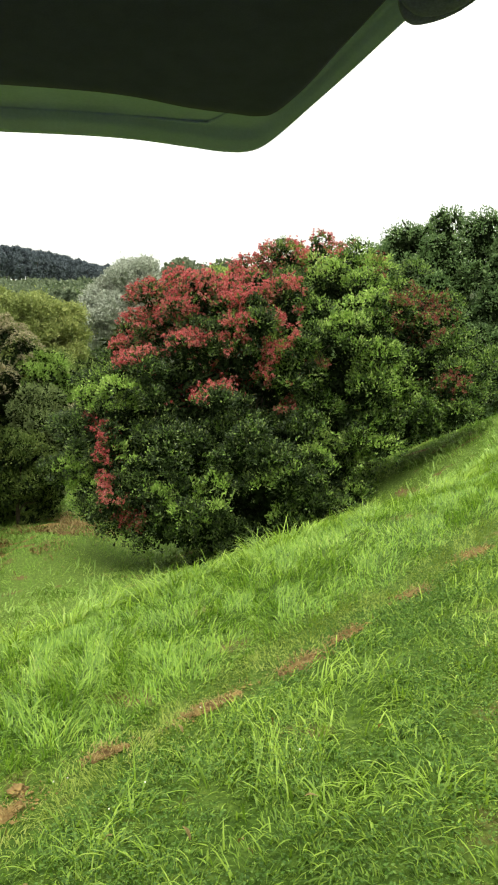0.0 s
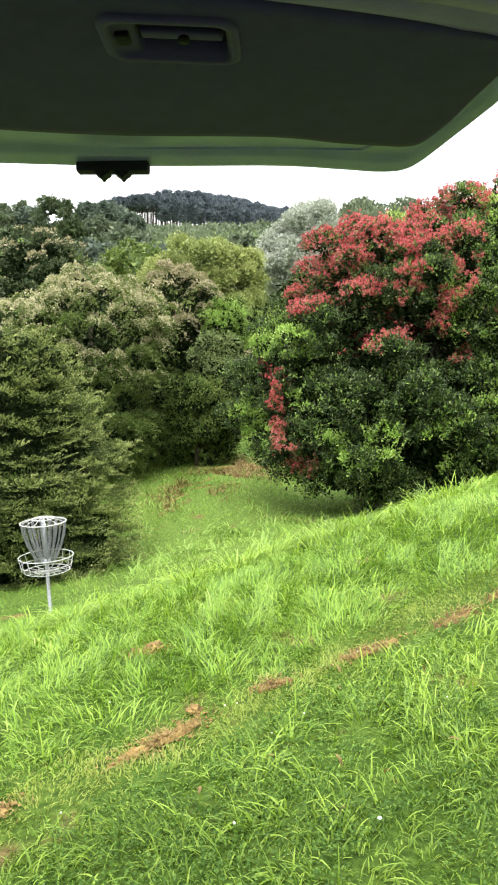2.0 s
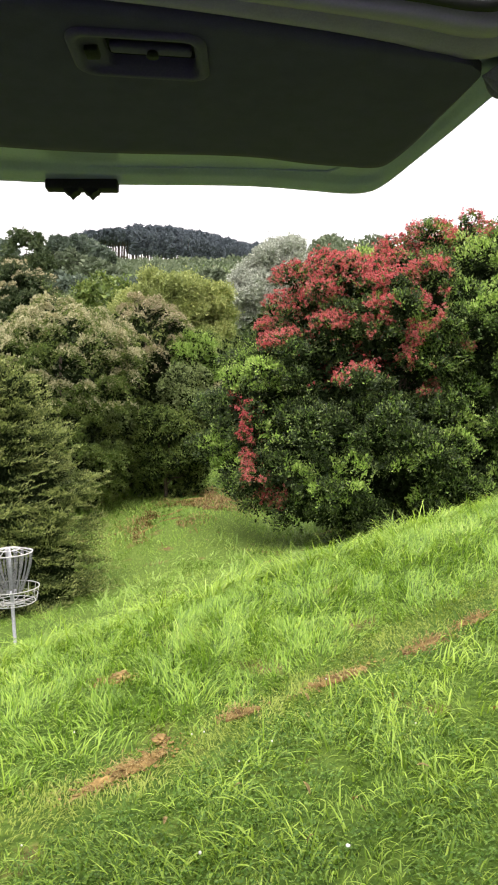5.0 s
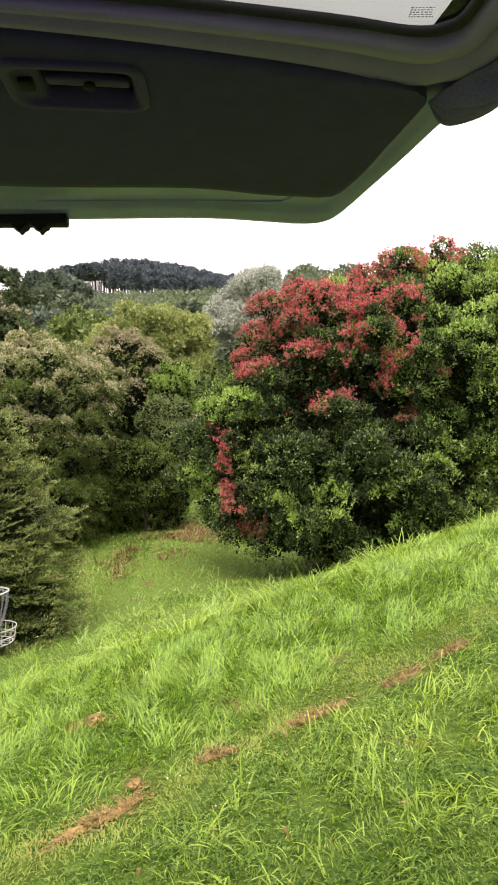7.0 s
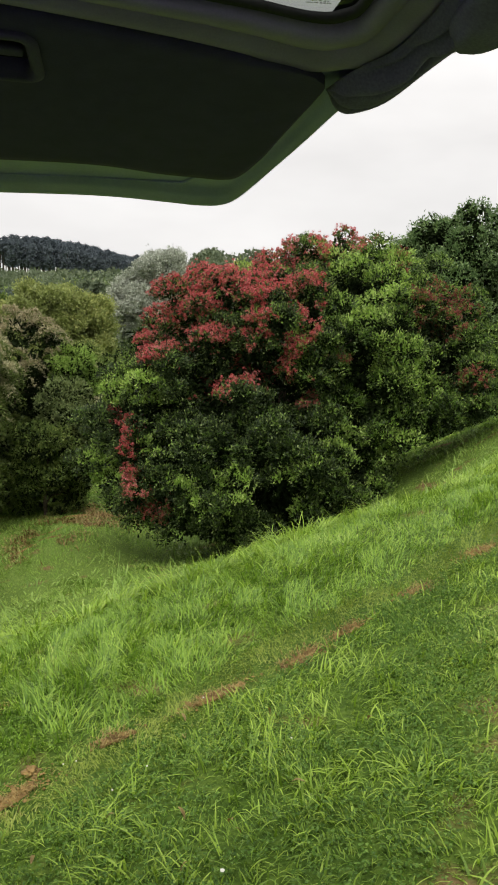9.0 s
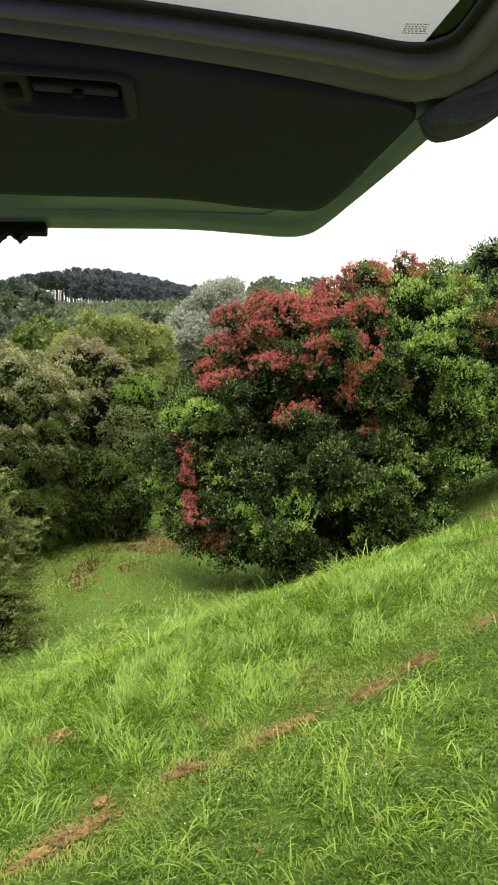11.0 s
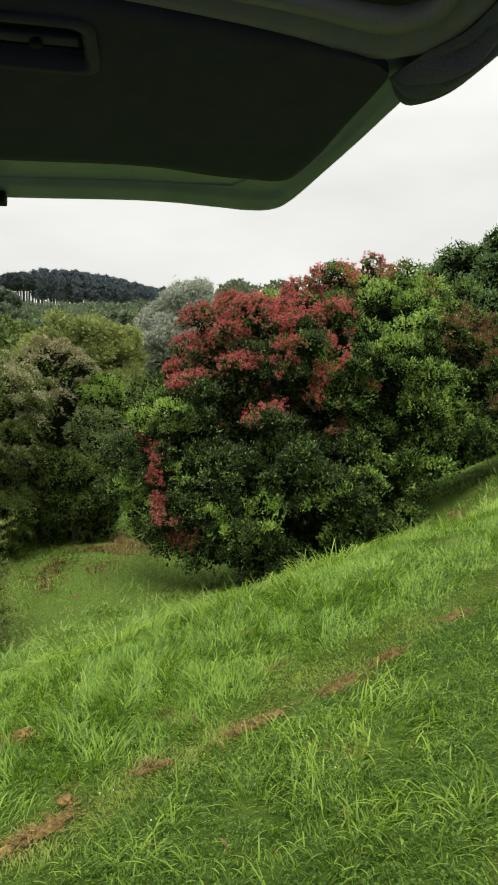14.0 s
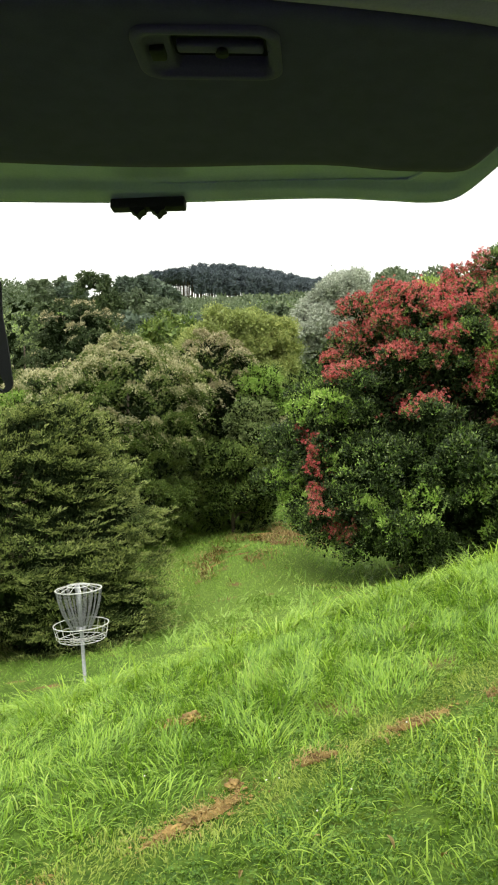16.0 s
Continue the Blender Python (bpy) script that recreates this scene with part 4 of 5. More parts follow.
leafy_tree("broadleaf_tree", "spreading yellow-green tree turning gold at the top", (-11.6, 51.5),
           [(0, 0, 6.4, 2.6, 2.6, 2.6), (2.4, 0, 5.8, 1.7, 1.9, 2.2), (-2.2, 0, 5.6, 1.8, 1.9, 2.3), (0, 0, 3.8, 3.4, 3.0, 2.4)], 13000, M_YELLOW, 31, (0.30, 0.75), 190, 6, (0.17, 0.095), 0.8, 0.9, 0.1, 0.25, None, 7, 0.3, (), "valley trees", jitter=0.14)
leafy_tree("silver_tree", "pale silver-grey leafed tree on the valley side", (-6.3, 61.5),
           [(0.5, 0, 9.4, 2.2, 2.2, 2.1), (-0.9, -0.8, 7.3, 2.3, 2.2, 2.1), (1.2, 0, 6.0, 2.6, 2.4, 2.6)], 15000, M_GREY, 32, (0.4, 0.85), 150, 6, (0.18, 0.09), 0.85, 0.9, 0.1, 0.22, M_PALEBARK, 6, 0.3, (), "valley trees", jitter=0.14)
# the second evergreen uphill
leafy_tree("evergreen", "massive rounded deep green evergreen uphill", (8.6, 34.0),
           [(1.3, 0, 5.5, 4.6, 4.4, 4.3), (-1.9, 0, 6.0, 2.5, 2.6, 2.7), (1.8, 0, 8.9, 3.6, 3.4, 1.9), (5.0, 0, 5.2, 4.2, 3.6, 4.2), (-0.3, 0, 3.4, 3.4, 3.0, 3.0), (2.6, -0.5, 5.6, 3.0, 3.4, 3.3)], 26000, M_BACK, 33, (0.45, 1.0), 300, 6, (0.125, 0.065), 0.8, 0.9, 0.2, 0.35, None, 9, 0.4, (), jitter=0.08, proud=0.4)

# the wood on the valley's far side: round crowns of several greens, further trees to the ridge
WOOD = [(-21, 42, 8.5, M_DARKTREE), (-27, 50, 9, M_SHRUB), (-17, 58, 8.6, M_KANUKA), (-30, 66, 10, M_DARKTREE), (-23, 74, 8.6, M_SHRUB), (-36, 100, 8.2, M_HAZY), (-33, 112, 8, M_FARWOOD), (-29, 108, 7, M_HAZY), (-60.5, 150, 10.6, M_DARKTREE),
        (-53, 152, 7.6, M_FARWOOD), (-43, 138, 7.6, M_FARWOOD), (-14, 88, 7.6, M_SHRUB), (-4, 84, 9, M_KANUKA), (-8, 148, 6.5, M_HAZY), (6, 96, 10, M_HAZY), (-22, 128, 7.2, M_FARWOOD), (-12, 118, 8, M_HAZY),
        (-101, 210, 9.8, M_FARWOOD), (-104, 230, 11.2, M_FARWOOD), (-94, 215, 9.4, M_HAZY), (-94, 260, 11.4, M_HAZY), (-90, 265, 11.6, M_HAZY), (-88, 270, 10.2, M_HAZY), (-55.5, 180, 6.2, M_HAZY), (-57, 95, 11.4, M_DARKTREE),
        (-3, 44, 7, M_TOTARA), (3, 50, 9, M_KANUKA), (-17, 46, 6.5, M_KANUKA), (-24, 36, 7, M_SHRUB), (-33, 84, 8, M_KANUKA)]
for i, (x, y, tall, mt) in enumerate(WOOD):
    s = tall / 8.0
    leafy_tree("wood_tree", "round-crowned tree of the wooded valley side", (x, y),
               [(0, 0, 5.2 * s, 3.3 * s, 3.0 * s, 2.8 * s), (1.4 * s, 0, 3.4 * s, 2.8 * s, 2.6 * s, 2.6 * s), (-1.6 * s, 0.3, 3.6 * s, 2.6 * s, 2.4 * s, 2.4 * s)], 1400, mt, 60 + i, (0.40 * s, 0.95 * s), 80, 5, (0.13 + 0.0021 * y, 0.07 + 0.0012 * y), 0.85, 0.9, 0.1, 0.16 * s, None, 4, 0.3, (), "wood on the valley side", jitter=0.12 * s)


def pine(rng_seed, tall, clean):
    """A plantation pine: straight trunk, dark irregular crown; clean is the bare share of the trunk."""
    rng = np.random.default_rng(rng_seed)
    ob = thing("pine", (0, 0, -50), "tall dark plantation pine on the ridge", "tree", "pines on the ridge")
    half = tall * (1 - clean) / 2
    lob = lobes_on([(0, 0, tall - half, tall * 0.13, tall * 0.13, half)], 26, tall * 0.04, tall * 0.085, rng, 0.6)
    p, w = shoots(lob, 260, rng, (0.5, 1.08), 0.8, 0.4)
    v, f = leaf_soup(p, w, 3, 1.15, 0.55, rng, 1.0, 0.3, jitter=0.2)
    soup("crown", v, f, M_PINE, ob)
    v, f = tube([(0, 0, -1), (0.1, 0, tall * 0.45), (0, 0, tall * 0.9)], [tall * 0.016, tall * 0.012, 0.04], 6)
    soup("trunk", v, f, M_BARK, ob)
    return ob


PINES = [pine(200, 13.5, 0.08), pine(201, 14.5, 0.10), pine(202, 12.8, 0.62)]
rng = np.random.default_rng(77)
first = set()
for i in range(290):
    row = i % 6
    x = (-136 + 104 * (i / 290) + rng.uniform(-1.0, 1.0)) * (346 + row * 13.5) / 405
    if -131 < x < -119 and row < 4:
        continue
    y = 346 + row * 13.5 + rng.uniform(-5, 5)
    edge = 1.0 if x < -78 else 1.0 - 0.35 * (x + 78) / 46
    kind_ = 2 if x / y < -0.275 else i % 2
    m_ = Matrix.Translation((x, y, float(height(np.array(x), np.array(y))) - 4.0 + 5.0 * math.exp(-(((x + 96) / 34) ** 2)))) @ Matrix.Rotation(rng.uniform(0, 6.28), 4, "Z") @ Matrix.Scale(rng.uniform(0.92, 1.06) * edge, 4)
    if kind_ not in first:
        first.add(kind_)
        PINES[kind_].matrix_world = m_
    else:
        c = copy_thing(PINES[kind_], Matrix())
        c.matrix_basis = m_
# undergrowth and far woods that close the distance under the ridge
def far_woods():
    rng = np.random.default_rng(91)
    lob = []
    for _ in range(800):
        y = rng.uniform(70, 405)
        x = rng.uniform(-0.62 * y, 0.55 * y)
        if (-0.51 < x / y < -0.44 and 105 < y < 240) or (y > 325 and -0.37 < x / y < -0.05):
            continue
        r = rng.uniform(1.2, 4.6) * (0.75 + y / 500)
        if y > 150 and -0.45 < x / y < -0.05:
            r = rng.uniform(1.0, 2.2)
        lob.append([x, y, float(height(np.array(x), np.array(y))) + r * 0.6, r, r, r * 0.95])
    for _ in range(170):
        y = rng.uniform(250, 342)
        x, r = y * rng.uniform(-0.34, -0.05), rng.uniform(1.0, 1.9)
        lob.append([x, y, float(height(np.array(x), np.array(y))) + r * 0.5, r, r, r * 0.9])
    lob = np.array(lob)
    p, w = shoots(lob, 58000, rng, (0.85, 1.08), 0.1, 0.7)
    size = np.repeat(p[:, 1:2], 2, 0) * 0.0046
    v, f = leaf_soup(p, w, 2, size, size * 0.6, rng, 0.9, 0.2, jitter=0.3)
    ob = soup("far_woods", v, f, M_FARWOOD, None, "mixed bush covering the far valley side below the ridge")
    tagged(ob, category="woods", kind="stuff")


far_woods()


# ---- the car with its raised tailgate ----
CAR = Matrix.Translation((-0.465, 1.49, 1.968)) @ Matrix.Rotation(radians(6.0), 4, "Z")
TILT = Matrix.Rotation(radians(-9.1), 4, "X")
car = thing("car", (0, 0, 0), "silver car with its tailgate raised over the camera", "car", turn=CAR)


def mirrored(points):
    """A right half from the middle outwards, made whole from left to right."""
    p = np.array(points, float)
    far = p[:0:-1] * [-1.35, 1]
    far[:, 1] -= 0.075 * np.clip(-far[:, 0], 0, 0.7)
    return np.vstack([far, p])


def sheet(name, rows, mat, parent, label="", turn=True, smooth=True):
    """A skin across rows of equally many points."""
    rows = [np.array(r, float) for r in rows]
    k = len(rows[0])
    v = np.vstack(rows)
    f = [(i * k + j, i * k + j + 1, (i + 1) * k + j + 1, (i + 1) * k + j) for i in range(len(rows) - 1) for j in range(k - 1)]
    ob = soup(name, v, f, mat, parent, label, smooth)
    if turn:
        ob.matrix_local = TILT
    return ob


def with_z(p, z):
    return np.column_stack([p, np.full(len(p), z) if np.isscalar(z) else z])


RIM = smooth_line(mirrored([(0, 0), (0.35, 0), (0.504, 0.022), (0.577, 0.036), (0.631, 0.029), (0.667, -0.02), (0.718, -0.169), (0.76, -0.298), (0.797, -0.42), (0.84, -0.54), (0.90, -0.72), (0.95, -1.0), (0.97, -1.34)]), 180)
PANEL_HALF = mirrored([(0, -0.186), (0.35, -0.172), (0.50, -0.138), (0.58, -0.126), (0.625, -0.122), (0.656, -0.142), (0.690, -0.235), (0.715, -0.34), (0.748, -0.47), (0.753, -0.51), (0.735, -0.532), (0.735, -0.532), (0.735, -0.533)])
PANEL_HALF[:, 1] -= 0.12 * np.clip(-PANEL_HALF[:, 0], 0, 0.4)
PANEL = smooth_line(PANEL_HALF, 180)
# painted shell: from under the panel's edge out to the rounded rim and over it
shell_rows = []
for k, z in ((0.0, -0.002), (0.12, 0.006), (0.50, 0.010), (0.66, 0.008), (0.70, -0.002), (0.80, -0.004), (0.92, -0.010), (0.985, -0.010), (1.0, -0.003), (1.0, 0.02), (0.96, 0.05)):
    shell_rows.append(with_z(PANEL + (RIM - PANEL) * k, z))
tail = sheet("tailgate", shell_rows, M_PAINT, car, "painted tailgate rim reflecting the green grass")
# pressed crease along the rim, turning in at both ends
crease = smooth_line([(-0.62, -0.16, 0.009), (-0.585, -0.075, 0.009), (-0.50, -0.060, 0.009), (0.0, -0.058, 0.009), (0.35, -0.056, 0.009), (0.52, -0.045, 0.009), (0.553, -0.055, 0.009), (0.585, -0.105, 0.008)], 110)
rod("pressed_crease", crease, 0.0042, M_PAINT, tail)
# charcoal inner panel with a soft rounded edge
half_top = [(0, -0.708), (0.27, -0.668), (0.48, -0.618), (0.66, -0.566), (0.725, -0.540), (0.735, -0.533)]
top_line = smooth_line(mirrored(half_top), 180)
rows = []
for k, z in ((0.0, 0.0), (0.004, -0.012), (0.018, -0.019), *((0.06 + 0.022 * i, -0.021) for i in range(41)), (0.982, -0.019), (0.996, -0.012), (1.0, 0.0)):
    rows.append(with_z(PANEL + (top_line - PANEL) * k, z))
panel = sheet("inner_panel", rows, M_FELT, tail, "charcoal moulded trim panel")
panel.matrix_local = Matrix()
bm = bmesh.new()
bm.from_mesh(panel.data)
hole = [f for f in bm.faces if 0.116 < f.calc_center_median().x < 0.304 and abs(f.calc_center_median().y + 0.563 - 0.10 * (f.calc_center_median().x - 0.210)) < 0.052]
bmesh.ops.delete(bm, geom=hole, context="FACES")
bm.to_mesh(panel.data)
bm.free()

# grey trim between panel and window, window frame and glass
WIN = smooth_line(mirrored([(0, -0.765), (0.27, -0.735), (0.5, -0.694), (0.62, -0.670), (0.71, -0.648), (0.755, -0.656), (0.780, -0.70), (0.80, -0.9), (0.80, -1.2)]), 180)
UP = smooth_line(mirrored([(0, -0.710), (0.22, -0.679), (0.46, -0.624), (0.60, -0.583), (0.70, -0.543), (0.76, -0.545), (0.83, -0.60), (0.90, -0.85), (0.93, -1.2)]), 180)
rows = []
for k, z in ((0.0, -0.006), (0.05, -0.014), (0.20, -0.012), (0.42, -0.004), (0.5, 0.004), (0.56, -0.012), (0.80, -0.016), (0.95, -0.010), (1.0, 0.004)):
    rows.append(with_z(UP + (WIN - UP) * k, z))
tr = sheet("window_surround", rows, M_TRIM, tail, "grey plastic surround of the rear window")
tr.matrix_local = Matrix()
for rows_ in ([with_z(RIM * [0.96, 1.0], 0.05), with_z(PANEL, 0.058)], [with_z(PANEL, 0.058), with_z(top_line, 0.062)], [with_z(UP, 0.045), with_z(WIN, 0.010)]):
    skin = sheet("outer_skin", rows_, M_RUBBER, tail)
    skin.matrix_local = Matrix()
IN = WIN * [0.985, 1.0] + [0, -0.016]
seal = sheet("window_seal", [with_z(WIN, 0.004), with_z(WIN * [0.995, 1] + [0, -0.006], -0.004), with_z(IN, -0.002), with_z(IN, 0.008)], M_RUBBER, tail, "black rubber window seal")
seal.matrix_local = Matrix()
FAR = np.column_stack([IN[:, 0] * 0.9, np.full(len(IN), -1.22)])
glass = sheet("rear_window", [with_z(IN * (1 - k) + FAR * k, 0.006 + 0.004 * k) for k in (0.0, 0.35, 0.7, 1.0)], M_GLASS, tail, "rear window with heating lines")
glass.matrix_local = Matrix()
glass.visible_shadow = False
for i in range(9):
    y = -0.765 - 0.035 * i
    rod("heating_line", [(-0.74, y, 0.003), (0, y - 0.03, 0.003), (0.74, y, 0.003)], 0.0009, M_BLACK, glass, sides=4)
marks = random.Random(4)
for row in range(5):
    x = 0.690
    while x < 0.722:
        wd = marks.uniform(0.0015, 0.004)
        bm = bmesh.new()
        box(bm, x, x + wd, -0.690 - 0.005 * row, -0.688 - 0.005 * row, 0.0035, 0.0042)
        part("glass_marking", bm, M_GALV, glass, "tiny grey printed marking")
        x += wd + marks.uniform(0.0015, 0.003)

# recessed grab handle: bezel, hollow, bar, buttons
def ring_points(x0, x1, y0, y1, r, n=10, skew=0.0):
    pts = []
    for cx, cy, a0 in ((x1 - r, y1 - r, 0), (x0 + r, y1 - r, 90), (x0 + r, y0 + r, 180), (x1 - r, y0 + r, 270)):
        for i in range(n):
            a = radians(a0 + 90 * i / (n - 1))
            pts.append((cx + r * math.cos(a), cy + r * math.sin(a)))
    p = np.array(pts + pts[:1])
    p[:, 1] += skew * (p[:, 0] - (x0 + x1) / 2)
    return p


SK = 0.10
o = ring_points(0.104, 0.316, -0.628, -0.498, 0.030, skew=SK)
i1 = ring_points(0.120, 0.301, -0.614, -0.512, 0.020, skew=SK)
i2 = ring_points(0.156, 0.296, -0.606, -0.519, 0.010, skew=SK)
bez = sheet("handle_bezel", [with_z(o, -0.018), with_z(o, -0.026), with_z(o * 0.6 + i1 * 0.4, -0.030), with_z(i1, -0.028), with_z(i1 * 0.96 + i2 * 0.04, -0.022), with_z(i2, -0.020), with_z(i2, 0.025)], M_BEZEL, tail, "moulded frame of the recessed pull handle")
bez.matrix_local = Matrix()
cav = sheet("handle_hollow", [with_z(i2, 0.0), with_z(i2 * 0.5 + i2.mean(0) * 0.5, 0.028), with_z(i2 * 0.02 + i2.mean(0) * 0.98, 0.03)], M_BLACK, tail, "dark hollow behind the pull handle")
cav.matrix_local = Matrix()
bm = bmesh.new()
box(bm, 0.164, 0.290, -0.574, -0.553, -0.018, -0.004, 0.004)
for v in bm.verts:
    v.co.y += SK * (v.co.x - 0.210)
hb = part("pull_bar", bm, M_BEZEL, tail, "grey pull bar of the handle", True)
bm = bmesh.new()
bmesh.ops.create_cone(bm, cap_ends=True, segments=20, radius1=0.010, radius2=0.008, depth=0.008)
bmesh.ops.translate(bm, verts=bm.verts, vec=(0.230, -0.561, -0.021))
part("lock_button", bm, M_BLACK, tail, "", True)
bm = bmesh.new()
box(bm, 0.127, 0.149, -0.588, -0.558, -0.030, -0.018, 0.003)
part("small_switch", bm, M_BLACK, tail, "small black switch", True)

# striker block on the rim with its two teeth
bm = bmesh.new()
box(bm, -0.080, 0.080, -0.026, 0.006, -0.028, 0.0, 0.004)
part("latch", bm, M_BLACK, tail, "black latch block", True)
for x in (-0.022, 0.022):
    bm = bmesh.new()
    prof = [(-0.017, 0.0), (-0.015, -0.006), (-0.007, -0.010), (-0.002, -0.017), (0.002, -0.017), (0.007, -0.010), (0.015, -0.006), (0.017, 0.0)]
    a = [bm.verts.new((x + px, -0.024, -0.0270 + pz)) for px, pz in prof]
    c = [bm.verts.new((x + px, 0.004, -0.0270 + pz)) for px, pz in prof]
    for i in range(len(prof) - 1):
        bm.faces.new((a[i], a[i + 1], c[i + 1], c[i]))
    bm.faces.new(a)
    bm.faces.new(c[::-1])
    part("latch_tooth", bm, M_BLACK, tail)
bm = bmesh.new()
bmesh.ops.create_uvsphere(bm, u_segments=16, v_segments=10, radius=0.02)
for v in bm.verts:
    v.co = Vector((v.co.x * 1.3 - 0.277, v.co.y - 0.285, v.co.z * 0.7 - 0.024))
part("trim_clip", bm, M_BLACK, tail, "round black trim clip", True)

# plain body that closes the car round and behind the camera
def body_panel(name, x0, x1, y0, y1, z0, z1, mat, label):
    bm = bmesh.new()
    box(bm, x0, x1, y0, y1, z0, z1, 0.03, 3)
    part(name, bm, mat, car, label, True)


body_panel("roof", -0.95, 0.95, -4.0, -1.36, 0.19, 0.25, M_SILVER, "car roof")
body_panel("side_wall", -0.98, -0.92, -4.0, -1.25, -1.45, 0.20, M_TRIM, "inner side of the car")
body_panel("side_wall", 0.92, 0.98, -4.0, -1.25, -1.45, 0.20, M_TRIM, "inner side of the car")
body_panel("load_floor", -0.92, 0.92, -4.0, -1.30, -1.42, -1.34, M_FELT, "load floor of the car")
body_panel("seat_wall", -0.92, 0.92, -4.0, -3.9, -1.34, 0.19, M_FELT, "front closing of the car")
body_panel("bumper", -0.95, 0.95, -1.28, -1.10, -1.62, -1.36, M_SILVER, "rear bumper")
for x in (-0.85, 0.85):
    bm = bmesh.new()
    bmesh.ops.create_cone(bm, cap_ends=True, segments=32, radius1=0.31, radius2=0.31, depth=0.2)
    bmesh.ops.bevel(bm, geom=bm.edges[:], offset=0.02, segments=2, affect="EDGES")
    bmesh.ops.rotate(bm, verts=bm.verts, matrix=Matrix.Rotation(radians(90), 3, "Y"))
    bmesh.ops.translate(bm, verts=bm.verts, vec=(x, -2.05, -1.70))
    part("wheel", bm, M_RUBBER, car, "", True)


# hanging strap with its knotted cord and hook
def ribbon(name, line, widths, across, thick, mat, parent, label=""):
    line = np.array(line, float)
    ac = unit(np.array(across, float))
    w = np.broadcast_to(np.array(widths, float), (len(line),))[:, None] / 2
    t = unit(np.gradient(line, axis=0))
    nor = unit(np.cross(t, ac)) * thick / 2
    rows_ = [line - ac * w - nor, line + ac * w - nor, line + ac * w + nor, line - ac * w + nor, line - ac * w - nor]
    return sheet(name, [np.array(r) for r in rows_], mat, parent, label, False, False)


strap = thing("hanging_strap", (-0.722, 1.205, 1.985), "black webbing strap looped below the tailgate panel", "strap")


def webbing(name, points, widths, across, label=""):
    k = 8 * len(points)
    ribbon(name, smooth_line([(x, dy, z) for x, dy, z in points], k), smooth_line([(w_, 0) for w_ in widths], k)[:, 0], across, 0.003, M_WEB, strap, label)


webbing("webbing", [(0.008, 0, -0.004), (0.009, 0, -0.03), (0.012, 0, -0.09), (0.020, 0, -0.155), (0.024, 0, -0.205)], [0.022, 0.024, 0.025, 0.025, 0.021], (1, 0.05, 0))
webbing("webbing_loop", [(0.022, 0.003, -0.20), (0.014, 0.004, -0.232), (0.016, 0.008, -0.29), (0.020, 0.008, -0.345), (0.024, 0.004, -0.372), (0.028, 0.002, -0.40)], [0.018, 0.033, 0.028, 0.018, 0.015, 0.020], (0.97, 0.22, 0.0))
webbing("webbing_loop", [(0.028, -0.003, -0.20), (0.047, -0.004, -0.232), (0.050, -0.004, -0.29), (0.058, -0.003, -0.345), (0.068, -0.002, -0.40), (0.073, 0.0, -0.424), (0.060, 0.0, -0.435), (0.042, 0.0, -0.424)], [0.020, 0.030, 0.031, 0.034, 0.026, 0.017, 0.013, 0.016], (0.97, -0.2, 0.0))
bm = bmesh.new()
bmesh.ops.create_uvsphere(bm, u_segments=18, v_segments=12, radius=0.018)
for v in bm.verts:
    v.co = Vector((v.co.x * 0.95 + 0.030 - v.co.z * 0.25, v.co.y * 0.35 - 0.003, v.co.z * 1.2 - 0.397))
part("strap_end", bm, M_WEB, strap, "rounded doubled end of the strap", True)
rng = np.random.default_rng(3)
for i in range(3):
    a = rng.uniform(0, 6.28)
    pts = [(-0.004 + 0.011 * math.cos(a + s * 1.1) + 0.003 * i, -0.004 + 0.008 * math.sin(a + s * 1.1), 0.0 - 0.012 * s * 0.35 - 0.006 * i) for s in range(9)]
    rod("knotted_cord", smooth_line(pts, 30), 0.0045, M_CORD, strap, "grubby pale knotted cord" if i == 0 else "", 6)
rod("hook", smooth_line([(0.004, -0.008, -0.038), (0.007, -0.010, -0.058), (0.007, -0.010, -0.070), (0.014, -0.010, -0.080), (0.022, -0.010, -0.075), (0.024, -0.010, -0.064)], 24), 0.0035, M_IVORY, strap, "ivory plastic hook")


